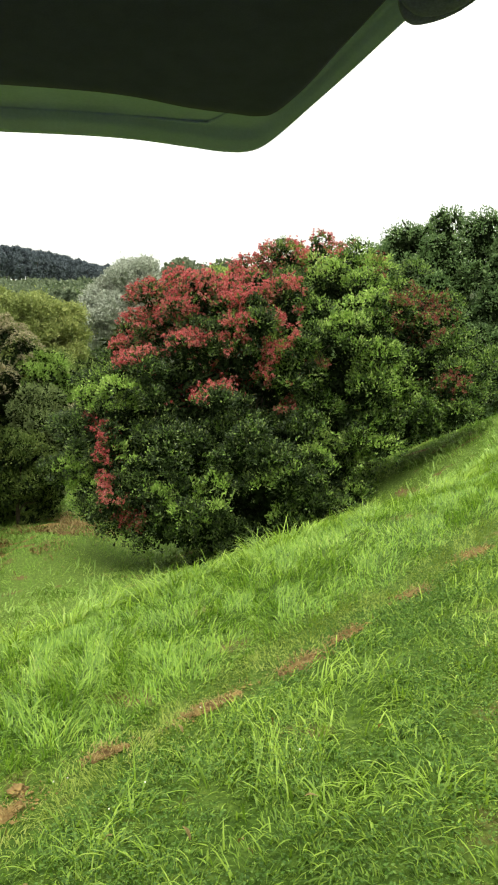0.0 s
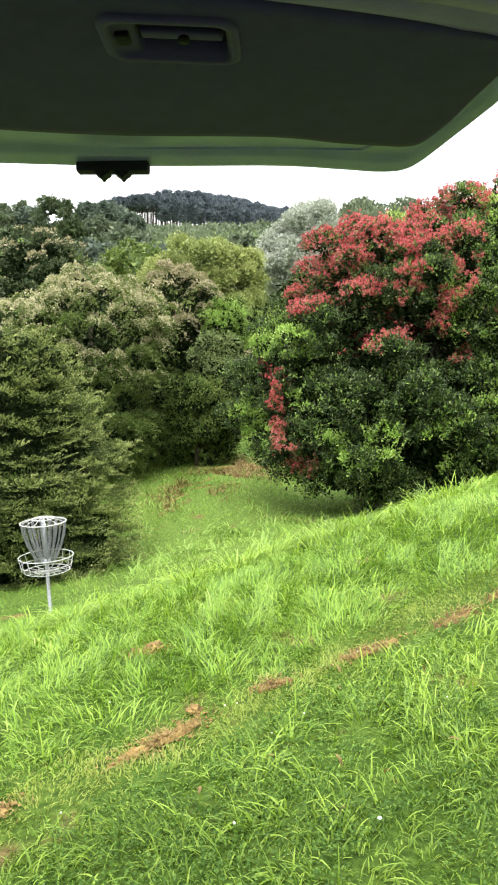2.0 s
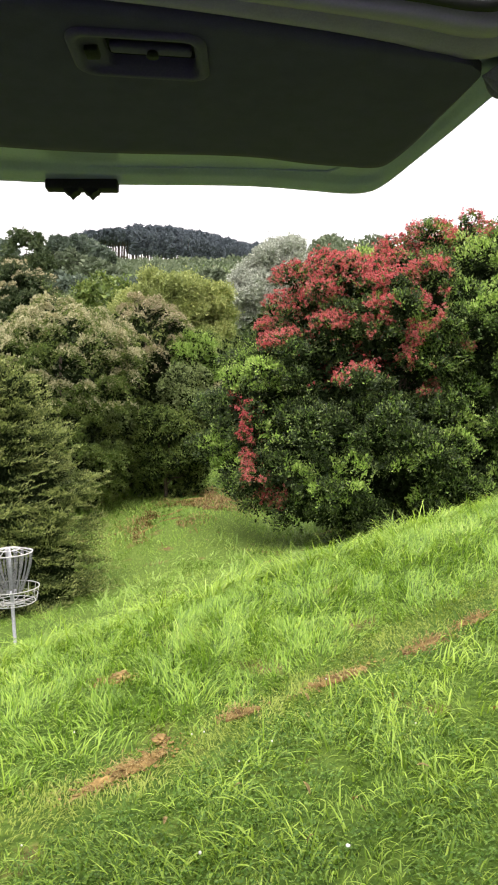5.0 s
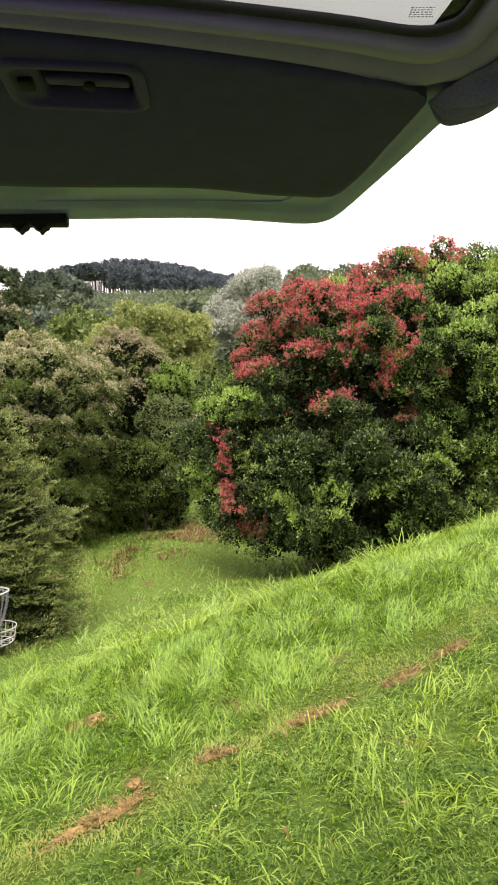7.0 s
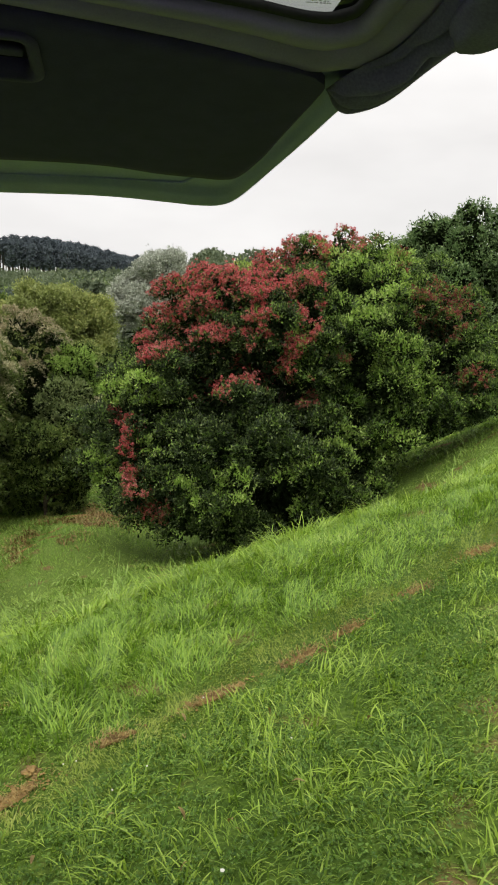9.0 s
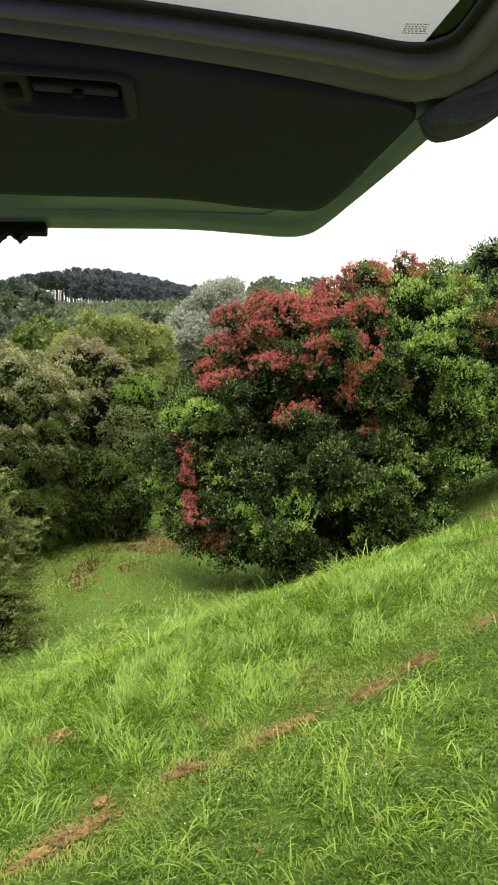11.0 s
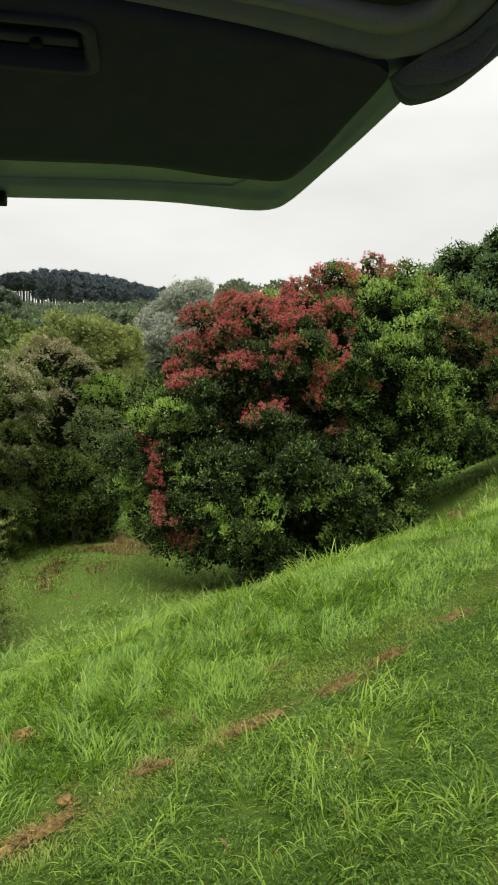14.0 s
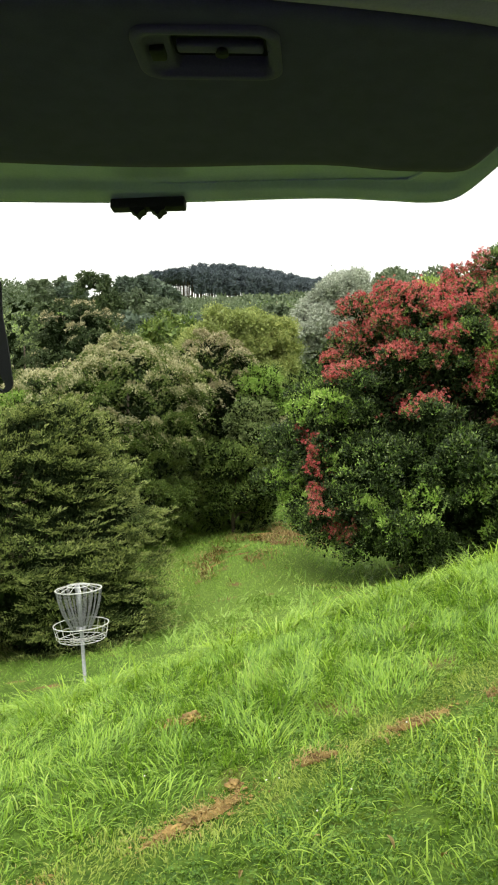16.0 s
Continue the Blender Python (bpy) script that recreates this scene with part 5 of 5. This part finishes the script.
# bunched dark cloth along the tailgate's edge
def cloth():
    ob = thing("bunched_curtain", (0.45, 1.0, 2.03), "dark grey curtain bunched up at the tailgate edge", "curtain")
    lower = smooth_line([(0.340, 1.080), (0.358, 1.128), (0.388, 1.150), (0.440, 1.116), (0.490, 1.022), (0.542, 0.932), (0.590, 0.838), (0.640, 0.71), (0.67, 0.60)], 70)
    upper = smooth_line([(0.340, 1.082), (0.362, 1.046), (0.390, 1.008), (0.414, 0.985), (0.436, 0.955), (0.456, 0.905), (0.470, 0.860), (0.490, 0.76), (0.505, 0.62)], 70)
    across, verts = 40, []
    for j in range(2 * across):
        q = j / across if j < across else 2 - (j + 1) / across
        for i in range(70):
            s = i / 69
            p = upper[i] * (1 - q) + lower[i] * q
            swell = math.sin(math.pi * q) ** 0.6 * min(1.0, s * 6 + 0.15)
            if j < across:
                lie = 2.6 * q - 1.2 * s + 0.15
                fold = abs(math.sin(math.pi * lie)) ** 0.6 * (0.75 + 0.25 * math.cos(2.1 * lie))
                drop = swell * (0.002 + 0.040 * fold * (0.35 + 0.65 * min(1.0, 3 * s)) + 0.0018 * math.sin(19 * q - 23 * s))
                knot = math.exp(-(((s - 0.56) / 0.045) ** 2))
                drop *= 1 - 0.45 * knot
            else:
                drop = -0.012 * swell
            verts.append((p[0] - 0.45, p[1] - 1.0, 1.968 + 0.16 * (1.49 - p[1]) - 0.002 - drop - 2.03))
    f = [(j % (2 * across) * 70 + i, j % (2 * across) * 70 + i + 1, (j + 1) % (2 * across) * 70 + i + 1, (j + 1) % (2 * across) * 70 + i) for j in range(2 * across) for i in range(69)]
    soup("fabric", verts, f, M_CLOTH, ob, "", True)
    # the roll gathered above the fastener
    path = smooth_line([(0.515, 0.925), (0.53, 0.88), (0.55, 0.82), (0.575, 0.74), (0.60, 0.62)], 40)
    rad = smooth_line([(0.012, 0), (0.050, 0), (0.066, 0), (0.070, 0), (0.068, 0)], 40)[:, 0]
    verts, sides = [], 48
    for i in range(40):
        for k in range(sides):
            a = 2 * math.pi * k / sides
            r = rad[i] * (1 + 0.08 * math.sin(3 * a + 0.12 * i) + 0.04 * math.sin(7 * a - 0.2 * i))
            verts.append((path[i][0] + r * math.cos(a) * 0.95 - 0.45, path[i][1] + r * math.cos(a) * 0.45 - 1.0, 1.968 + 0.16 * (1.49 - path[i][1]) - 0.022 + r * math.sin(a) * 0.55 - 2.03))
    f = [(i * sides + k, i * sides + (k + 1) % sides, (i + 1) * sides + (k + 1) % sides, (i + 1) * sides + k) for i in range(39) for k in range(sides)]
    soup("gathered_roll", verts, f, M_CLOTH, ob, "", True)


cloth()


# ---- the disc golf basket ----
def hoop(name, radius, z, thick, mat, parent, label=""):
    a = np.linspace(0, 2 * np.pi, 65)
    v, f = tube(np.column_stack([radius * np.cos(a), radius * np.sin(a), np.full(65, z)]), thick, 8, caps=False)
    return soup(name, v, f, mat, parent, label, True)


def chain_mesh(points):
    """A chain of crossed oval links along the points."""
    pieces = []
    pts = np.array(points)
    for i in range(len(pts) - 1):
        a, c = pts[i], pts[i + 1]
        t = unit(c - a)
        s = unit(np.cross(t, [0.3, 0.2, 1.0]))
        if i % 2:
            s = np.cross(t, s)
        mid = (a + c) / 2
        ln = np.linalg.norm(c - a) * 0.68
        ang = np.linspace(0, 2 * np.pi, 9)
        v, f = tube(mid + np.outer(np.cos(ang) * ln, t) + np.outer(np.sin(ang) * 0.0105, s), 0.0033, 4, caps=False)
        pieces.append((v, f))
    return join(pieces)


def basket():
    x, y = -3.80, 9.05
    z = float(ground(np.array(x), np.array(y))) - 0.08
    lean = Matrix.Translation((x, y, z)) @ Matrix.Rotation(radians(-3.4), 4, "Y") @ Matrix.Rotation(radians(1.0), 4, "X")
    ob = thing("disc_golf_basket", (0, 0, 0), "steel disc golf basket with hanging chains, standing in grass", "disc golf basket", turn=lean)
    rod("pole", [(0, 0, -0.2), (0, 0, 1.0), (0, 0, 1.27)], 0.022, M_GALV, ob, "galvanised pole", 14)
    top = hoop("chain_rim", 0.272, 1.22, 0.007, M_WHITERIM, ob, "white coated upper ring")
    hoop("inner_rim", 0.13, 1.262, 0.006, M_WHITERIM, ob)
    for i in range(12):
        a = i * math.pi / 6
        c, s = math.cos(a), math.sin(a)
        rod("crown_spoke", smooth_line([(0.02 * c, 0.02 * s, 1.285), (0.13 * c, 0.13 * s, 1.264), (0.272 * c, 0.272 * s, 1.22)], 8), 0.004, M_WHITERIM, top, sides=6)
    tray = hoop("basket_rim", 0.325, 0.80, 0.0062, M_WHITERIM, ob, "white coated tray ring")
    hoop("basket_middle_ring", 0.305, 0.70, 0.0035, M_WHITERIM, tray)
    hoop("basket_floor_ring", 0.27, 0.625, 0.005, M_WHITERIM, tray)
    hoop("basket_inner_ring", 0.14, 0.618, 0.0035, M_WHITERIM, tray)
    for i in range(16):
        a = i * math.pi / 8 + 0.1
        c, s = math.cos(a), math.sin(a)
        rod("basket_wire", smooth_line([(0.325 * c, 0.325 * s, 0.80), (0.298 * c, 0.298 * s, 0.68), (0.268 * c, 0.268 * s, 0.625), (0.03 * c, 0.03 * s, 0.612)], 12), 0.0032, M_WHITERIM, tray, sides=6)
    for ring, count, low, z0 in ((0.262, 18, 0.105, 0.735), (0.17, 9, 0.06, 0.755)):
        pts = []
        for k in range(27):
            s = k / 26
            pts.append((low + (ring - low) * (1 - s**1.7), 0, 1.215 + (0.03 if ring < 0.2 else 0) - (1.215 - z0) * s))
        v, f = chain_mesh(pts)
        src = soup("chain", v, f, M_CHAIN, ob, "zinc-plated chain", True)
        for i in range(count):
            o_ = src if i == 0 else src.copy()
            if i:
                scene.collection.objects.link(o_)
            o_.matrix_local = Matrix.Rotation(2 * math.pi * i / count + (0.1 if ring < 0.2 else 0), 4, "Z")
    rod("chain_collar", [(0, 0, 0.735), (0, 0, 0.765)], 0.06, M_CHAIN, ob, "", 20)


basket()


# ---- grass ----
def blades(name, x, y, length, width, mat, rng, levels, lean, label, raised=-0.008, clump=0.07):
    """Curved tapering blades rooted in the turf; x, y, length and width are arrays."""
    n = len(x)
    # blades of one clump fall much the same way
    table = rng.uniform(0, 2 * np.pi, 4096)
    cell = clump + 0.02 * y
    here = (np.floor(x / cell).astype(int) * 73 + np.floor(y / cell).astype(int) * 151) % 4096
    az = table[here] + rng.normal(0, 0.75, n)
    tilt = np.abs(rng.normal(0, lean, n)) + 0.08
    bend = rng.uniform(0.3, 1.5, n) * lean * 1.6
    d = np.stack([np.cos(az), np.sin(az)], 1)
    s = np.stack([-np.sin(az), np.cos(az)], 1)
    root = np.stack([x, y, ground(x, y) + raised], 1)
    rows, px, pz = [], np.zeros(n), np.zeros(n)
    for k in range(levels + 1):
        f = k / levels
        if k:
            a = tilt + bend * (f - 0.5 / levels)
            px = px + np.sin(a) * length / levels
            pz = pz + np.cos(a) * length / levels
        p = root + np.column_stack([d * px[:, None], pz])
        if k < levels:
            w = (width * (1 - 0.75 * f**1.6) / 2)[:, None]
            side = np.column_stack([s * w, np.zeros(n)])
            rows += [p - side, p + side]
        else:
            rows.append(p)
    v = np.stack(rows, 1).reshape(-1, 3)
    per = 2 * levels + 1
    a0 = np.arange(n)[:, None] * per
    tri = []
    for k in range(levels - 1):
        q = 2 * k
        tri += [(q, q + 1, q + 3), (q, q + 3, q + 2)]
    tri.append((2 * levels - 2, 2 * levels - 1, 2 * levels))
    f = (a0[:, None, :] + np.array(tri)[None]).reshape(-1, 3)
    ob = soup(name, v, f, mat, None, label)
    tagged(ob, category="grass", kind="stuff")


def scatter(count, y0, y1, rng, left=0.70, right=0.42):
    """Places on the slope in front of the car, evenly spread."""
    y = np.sqrt(rng.uniform(y0**2, y1**2, count))
    return rng.uniform(-left * y - 0.4, right * y + 0.4), y


def grass():
    rng = np.random.default_rng(41)

    def noise2(x, y, s, k=0.0):
        return np.array([noise.noise(Vector((a * s, b_ * s, k))) for a, b_ in zip(x, y)])

    def worn(x, y):
        return bare(x, y) * (0.58 + 0.8 * noise2(x, y, 7.0, 3.0) + 0.9 * noise2(x, y, 21.0, 5.0))

    # mown side of the track
    x, y = scatter(250000, 1.3, 7.5, rng)
    u, v = -0.78 * x + 0.626 * y, 0.626 * x + 0.78 * y
    keep = (u < 2.12 + 0.09 * np.sin(2.9 * v) + rng.normal(0, 0.05, len(x))) & (worn(x, y) < rng.uniform(0.1, 0.8, len(x)))
    x, y, u = x[keep], y[keep], u[keep]
    lush = np.clip(noise2(x, y, 1.6) + 0.5 * noise2(x, y, 5.0, 7.0), -0.7, 1)
    ln = rng.uniform(0.022, 0.065, len(x)) * (1 + 0.7 * lush)
    blades("mown_grass", x, y, ln, rng.uniform(0.0028, 0.0062, len(x)), M_LAWN, rng, 3, 0.85, "short mown green grass beside the track")
    # worn grass on the wheel track
    v = rng.uniform(0.2, 9.5, 40000)
    u = 2.32 + 0.07 * np.sin(2.1 * v) + rng.normal(0, 0.13, len(v))
    x, y = -0.78 * u + 0.626 * v, 0.626 * u + 0.78 * v
    keep = (worn(x, y) < rng.uniform(0.1, 0.75, len(x))) & (rng.random(len(x)) < np.clip(4.5 / np.hypot(x, y), 0.4, 1))
    x, y = x[keep], y[keep]
    blades("track_grass", x, y, rng.uniform(0.02, 0.055, len(x)), rng.uniform(0.003, 0.007, len(x)), M_TRACK, rng, 2, 0.9, "short worn yellowish grass on the wheel track")
    # small round leaves of clover and weeds close to the soil
    x, y = scatter(60000, 1.3, 6.0, rng)
    keep = (-0.78 * x + 0.626 * y < 2.1) & (noise2(x, y, 2.2, 11.0) > -0.1) & (worn(x, y) < 0.3)
    x, y = x[keep], y[keep]
    spot = np.stack([x, y, ground(x, y) + rng.uniform(0.012, 0.05, len(x))], 1)
    v, f = leaf_soup(spot, np.tile([0.0, 0.0, 1.0], (len(x), 1)), 2, 0.013, 0.011, rng, 3.0, 0.0, jitter=0.008, up=1.2)
    tagged(soup("clover_leaves", v, f, M_CLOVER, None, "low round clover leaves among the mown grass"), category="clover", kind="stuff")
    # single stray blades, and broad loose tufts in it
    x, y = scatter(11000, 1.4, 7.0, rng)
    keep = -0.78 * x + 0.626 * y < 2.1
    x, y = x[keep], y[keep]
    blades("stray_blades", x, y, rng.uniform(0.06, 0.14, len(x)), rng.uniform(0.005, 0.010, len(x)), M_BROW, rng, 5, 1.0, "single broad pale blades standing out of the lawn")
    cx, cy = scatter(1500, 1.4, 7.0, rng)
    uu = -0.78 * cx + 0.626 * cy
    k = (uu < 2.05) & (noise2(cx, cy, 1.1, 4.0) > -0.02)
    n_ = rng.integers(6, 26, int(k.sum()))
    cx, cy = np.repeat(cx[k], n_), np.repeat(cy[k], n_)
    x, y = cx + rng.normal(0, 0.045, len(cx)), cy + rng.normal(0, 0.045, len(cx))
    blades("grass_tufts", x, y, rng.uniform(0.06, 0.16, len(x)), rng.uniform(0.005, 0.0105, len(x)), M_BROW, rng, 5, 0.85, "loose tufts of broad bright blades")
    # long grass below the track
    x, y = scatter(235000, 1.8, 10.5, rng)
    u, v = -0.78 * x + 0.626 * y, 0.626 * x + 0.78 * y
    keep = (u > 2.40 + 0.06 * np.sin(2.3 * v)) & (u < 8.5) & (worn(x, y) < rng.uniform(0.1, 0.8, len(x)))
    thin = rng.random(len(x)) < np.clip(5.0 / np.hypot(x, y), 0.45, 1)
    keep &= thin
    x, y, u = x[keep], y[keep], u[keep]
    grow = np.clip((u - 2.2) / 0.5, 0.45, 1)
    ln = rng.uniform(0.045, 0.13, len(x)) * grow * (1 + 0.5 * np.clip(noise2(x, y, 0.9, 2.0), -0.7, 1) + 0.35 * np.clip(noise2(x, y, 5.5, 8.0), -0.7, 1))
    blades("long_grass", x, y, ln, rng.uniform(0.0042, 0.0088, len(x)) * (0.75 + 0.06 * y), M_LONG, rng, 3, 0.72, "long lush green grass on the slope")
    # coarse bright tufts standing in it
    cx, cy = scatter(1700, 2.0, 9.0, rng)
    uu = -0.78 * cx + 0.626 * cy
    k = (uu > 2.6) & (uu < 5.2) & (noise2(cx, cy, 1.4, 6.0) > -0.05)
    n_ = rng.integers(5, 18, int(k.sum()))
    cx, cy = np.repeat(cx[k], n_), np.repeat(cy[k], n_)
    x, y = cx + rng.normal(0, 0.04, len(cx)), cy + rng.normal(0, 0.04, len(cx))
    blades("grass_tufts", x, y, rng.uniform(0.08, 0.16, len(x)), rng.uniform(0.005, 0.009, len(x)), M_BROW, rng, 5, 1.0, "coarse bright tufts in the long grass")
    # the tallest grass along the brow
    v = rng.uniform(1.0, 13.0, 26000)
    u = 4.35 + 0.4 * np.maximum(0, 5.2 - v) + rng.normal(0, 0.22, len(v))
    keep = np.array([noise.noise(Vector((a * 1.9, b_ * 2.6, 9.0))) for a, b_ in zip(v, u)]) > -0.04
    v, u = v[keep], u[keep]
    x, y = -0.78 * u + 0.626 * v, 0.626 * u + 0.78 * v
    blades("brow_grass", x, y, rng.uniform(0.14, 0.34, len(x)), rng.uniform(0.007, 0.014, len(x)), M_BROW, rng, 6, 1.35, "tall arching grass along the brow")
    # dry litter on the clay and along the track
    px, py = [], []
    for qx, qy, a, w_, turn in PATCHES[:9]:
        k = int(1300 * a)
        e, g = rng.normal(0, 0.6 * a, k), rng.normal(0, 0.8 * w_, k)
        px.append(qx + e * math.cos(radians(turn)) - g * math.sin(radians(turn)))
        py.append(qy + e * math.sin(radians(turn)) + g * math.cos(radians(turn)))
    x, y = np.concatenate(px), np.concatenate(py)
    blades("dry_litter", x, y, rng.uniform(0.02, 0.06, len(x)), rng.uniform(0.002, 0.005, len(x)), M_STRAW, rng, 2, 1.5, "dry straw and dead blades littering the clay", 0.022)
    # valley turf
    x = np.concatenate([rng.uniform(-9.5, 7.5, 125000), rng.uniform(-14, 12, 14000)])
    y = np.concatenate([rng.uniform(8.0, 30.0, 125000), rng.uniform(30.0, 46.0, 14000)])
    keep = ((y > 11) | (-0.78 * x + 0.626 * y > 7.8)) & (bare(x, y) < rng.uniform(0.05, 0.8, len(x))) & (x > -0.62 * y) & (x < 0.42 * y)
    x, y = x[keep], y[keep]
    ln = rng.uniform(0.05, 0.14, len(x)) * (1 + 1.3 * np.clip(noise2(x, y, 0.55, 12.0) + 0.8 * noise2(x, y, 1.7, 13.0), -0.5, 1.2))
    blades("valley_grass", x, y, ln, rng.uniform(0.011, 0.022, len(x)) * (y / 18), M_VALLEY, rng, 2, 0.95, "rough valley grass with dry patches")

    # coarse weeds in clumps, and dead brown stalks along the trodden strip
    cx, cy = rng.uniform(-8.5, 6.5, 1500), rng.uniform(10.5, 28.0, 1500)
    k = (noise2(cx, cy, 0.5, 21.0) + 0.5 * noise2(cx, cy, 1.5, 22.0) > 0.0) & (cx > -0.45 * cy)
    cx, cy = np.repeat(cx[k], 14), np.repeat(cy[k], 14)
    x, y = cx + rng.normal(0, 0.16, len(cx)), cy + rng.normal(0, 0.16, len(cx))
    blades("valley_weeds", x, y, rng.uniform(0.12, 0.30, len(x)), rng.uniform(0.018, 0.034, len(x)), M_FRESH, rng, 3, 0.95, "coarse clumps of weeds in the rough valley grass")
    k = rng.random(5200)
    x, y = -4.6 + 1.8 * k + rng.normal(0, 0.5, len(k)), 17.9 + 5.1 * k + rng.normal(0, 0.6, len(k))
    keep = noise2(x, y, 1.1, 31.0) > -0.05
    x, y = x[keep], y[keep]
    blades("dead_stalks", x, y, rng.uniform(0.06, 0.20, len(x)), rng.uniform(0.014, 0.032, len(x)), M_STRAW, rng, 2, 1.2, "dead brown stalks on the trodden valley strip", 0.03)


grass()


# ---- small things in the grass ----
def small_things():
    rng = np.random.default_rng(15)
    for i, (x, y) in enumerate(((-0.28, 2.05), (-0.49, 2.99), (-0.44, 3.0), (-0.25, 2.7), (-1.04, 3.11), (-0.14, 2.85), (-0.9, 2.18), (0.42, 2.9), (0.05, 3.5))):
        z = float(ground(np.array(x), np.array(y)))
        ob = thing("white_clover_flower", (x, y, z), "small white clover head in the grass", "flower", "clover flowers")
        rod("stem", [(0, 0, 0), (0.004, 0, 0.04), (0.002, 0.003, 0.075)], 0.0012, M_LAWN, ob, sides=5)
        bm = bmesh.new()
        bmesh.ops.create_icosphere(bm, subdivisions=2, radius=0.005 if i == 0 else 0.0034)
        for v in bm.verts:
            v.co *= 1 + 0.25 * noise.noise(v.co * 300 + Vector((i, 0, 0)))
            v.co.z += 0.08
        part("flower_head", bm, M_PETAL, ob)
    # one broad white petal lying on the blades
    bm = bmesh.new()
    bmesh.ops.create_grid(bm, x_segments=6, y_segments=6, size=0.007)
    for v in bm.verts:
        r = max(abs(v.co.x), abs(v.co.y)) / max(1e-6, math.hypot(v.co.x, v.co.y))
        v.co.x, v.co.y = v.co.x * r, v.co.y * r * 0.8
        v.co.z = 12.0 * (v.co.x**2 - 0.5 * v.co.y**2)
    bmesh.ops.solidify(bm, geom=bm.faces[:], thickness=0.0008)
    ob = part("white_petal", bm, M_PETAL, None, "single white petal lying on the grass", True)
    ob.matrix_world = Matrix.Translation((0.165, 2.11, float(ground(np.array(0.165), np.array(2.11))) + 0.06)) @ Matrix.Rotation(0.6, 4, "X")
    tagged(ob, category="petal")
    for i, (x, y) in enumerate(((0.18, 2.42), (0.22, 2.34), (-0.02, 3.31), (-0.02, 3.16), (0.04, 2.15), (0.03, 2.48), (-0.25, 2.55), (0.45, 2.6), (0.75, 3.1), (-0.45, 2.3), (0.35, 3.3))):
        z = float(ground(np.array(x), np.array(y)))
        bm = bmesh.new()
        ln = rng.uniform(0.030, 0.050)
        rows_ = []
        for k in range(7):
            f = k / 6
            w = 0.35 * ln * math.sin(math.pi * min(1, f * 0.96 + 0.03)) ** 0.8
            c = 0.25 * ln * math.sin(f * 2.4)
            rows_.append([bm.verts.new((f * ln, -w / 2, c + 0.2 * w)), bm.verts.new((f * ln, 0, c)), bm.verts.new((f * ln, w / 2, c + 0.25 * w))])
        for k in range(6):
            for j in range(2):
                bm.faces.new((rows_[k][j], rows_[k + 1][j], rows_[k + 1][j + 1], rows_[k][j + 1]))
        bmesh.ops.solidify(bm, geom=bm.faces[:], thickness=0.0008)
        ob = part("dead_leaf", bm, M_DEADLEAF, None, "curled tan dead leaf lying on the grass")
        ob.matrix_world = Matrix.Translation((x, y, z + 0.045)) @ Matrix.Rotation(rng.uniform(0, 6.28), 4, "Z") @ Matrix.Rotation(rng.uniform(-0.9, 0.3), 4, "Y")
        tagged(ob, category="leaf", group="dead leaves on the grass")


small_things()


def clay_crumbs():
    """Loose crumbs on the bare clay."""
    rng = np.random.default_rng(23)
    verts, faces = [], []
    octa = np.array([(1, 0, 0), (-1, 0, 0), (0, 1, 0), (0, -1, 0), (0, 0, 1), (0, 0, -1)], float)
    tri = np.array([(0, 2, 4), (2, 1, 4), (1, 3, 4), (3, 0, 4), (2, 0, 5), (1, 2, 5), (3, 1, 5), (0, 3, 5)])
    for px, py, a, w, turn in PATCHES[:9]:
        for _ in range(int(1500 * a)):
            e, g = rng.normal(0, 0.5 * a), rng.normal(0, 0.6 * w)
            x = px + e * math.cos(radians(turn)) - g * math.sin(radians(turn))
            y = py + e * math.sin(radians(turn)) + g * math.cos(radians(turn))
            r = 0.003 + 0.010 * rng.random() ** 3
            z = float(ground(np.array(x), np.array(y))) + 0.012
            faces.append(tri + 6 * len(verts))
            verts.append(np.array([x, y, z]) + octa * r * rng.uniform(0.5, 1.3, (6, 1)) * [1, 1, 0.7])
    ob = soup("clay_crumbs", np.vstack(verts), np.vstack(faces), M_DIRT, None, "loose crumbs of reddish clay on the bare patches")
    tagged(ob, category="soil crumbs", kind="stuff")


clay_crumbs()
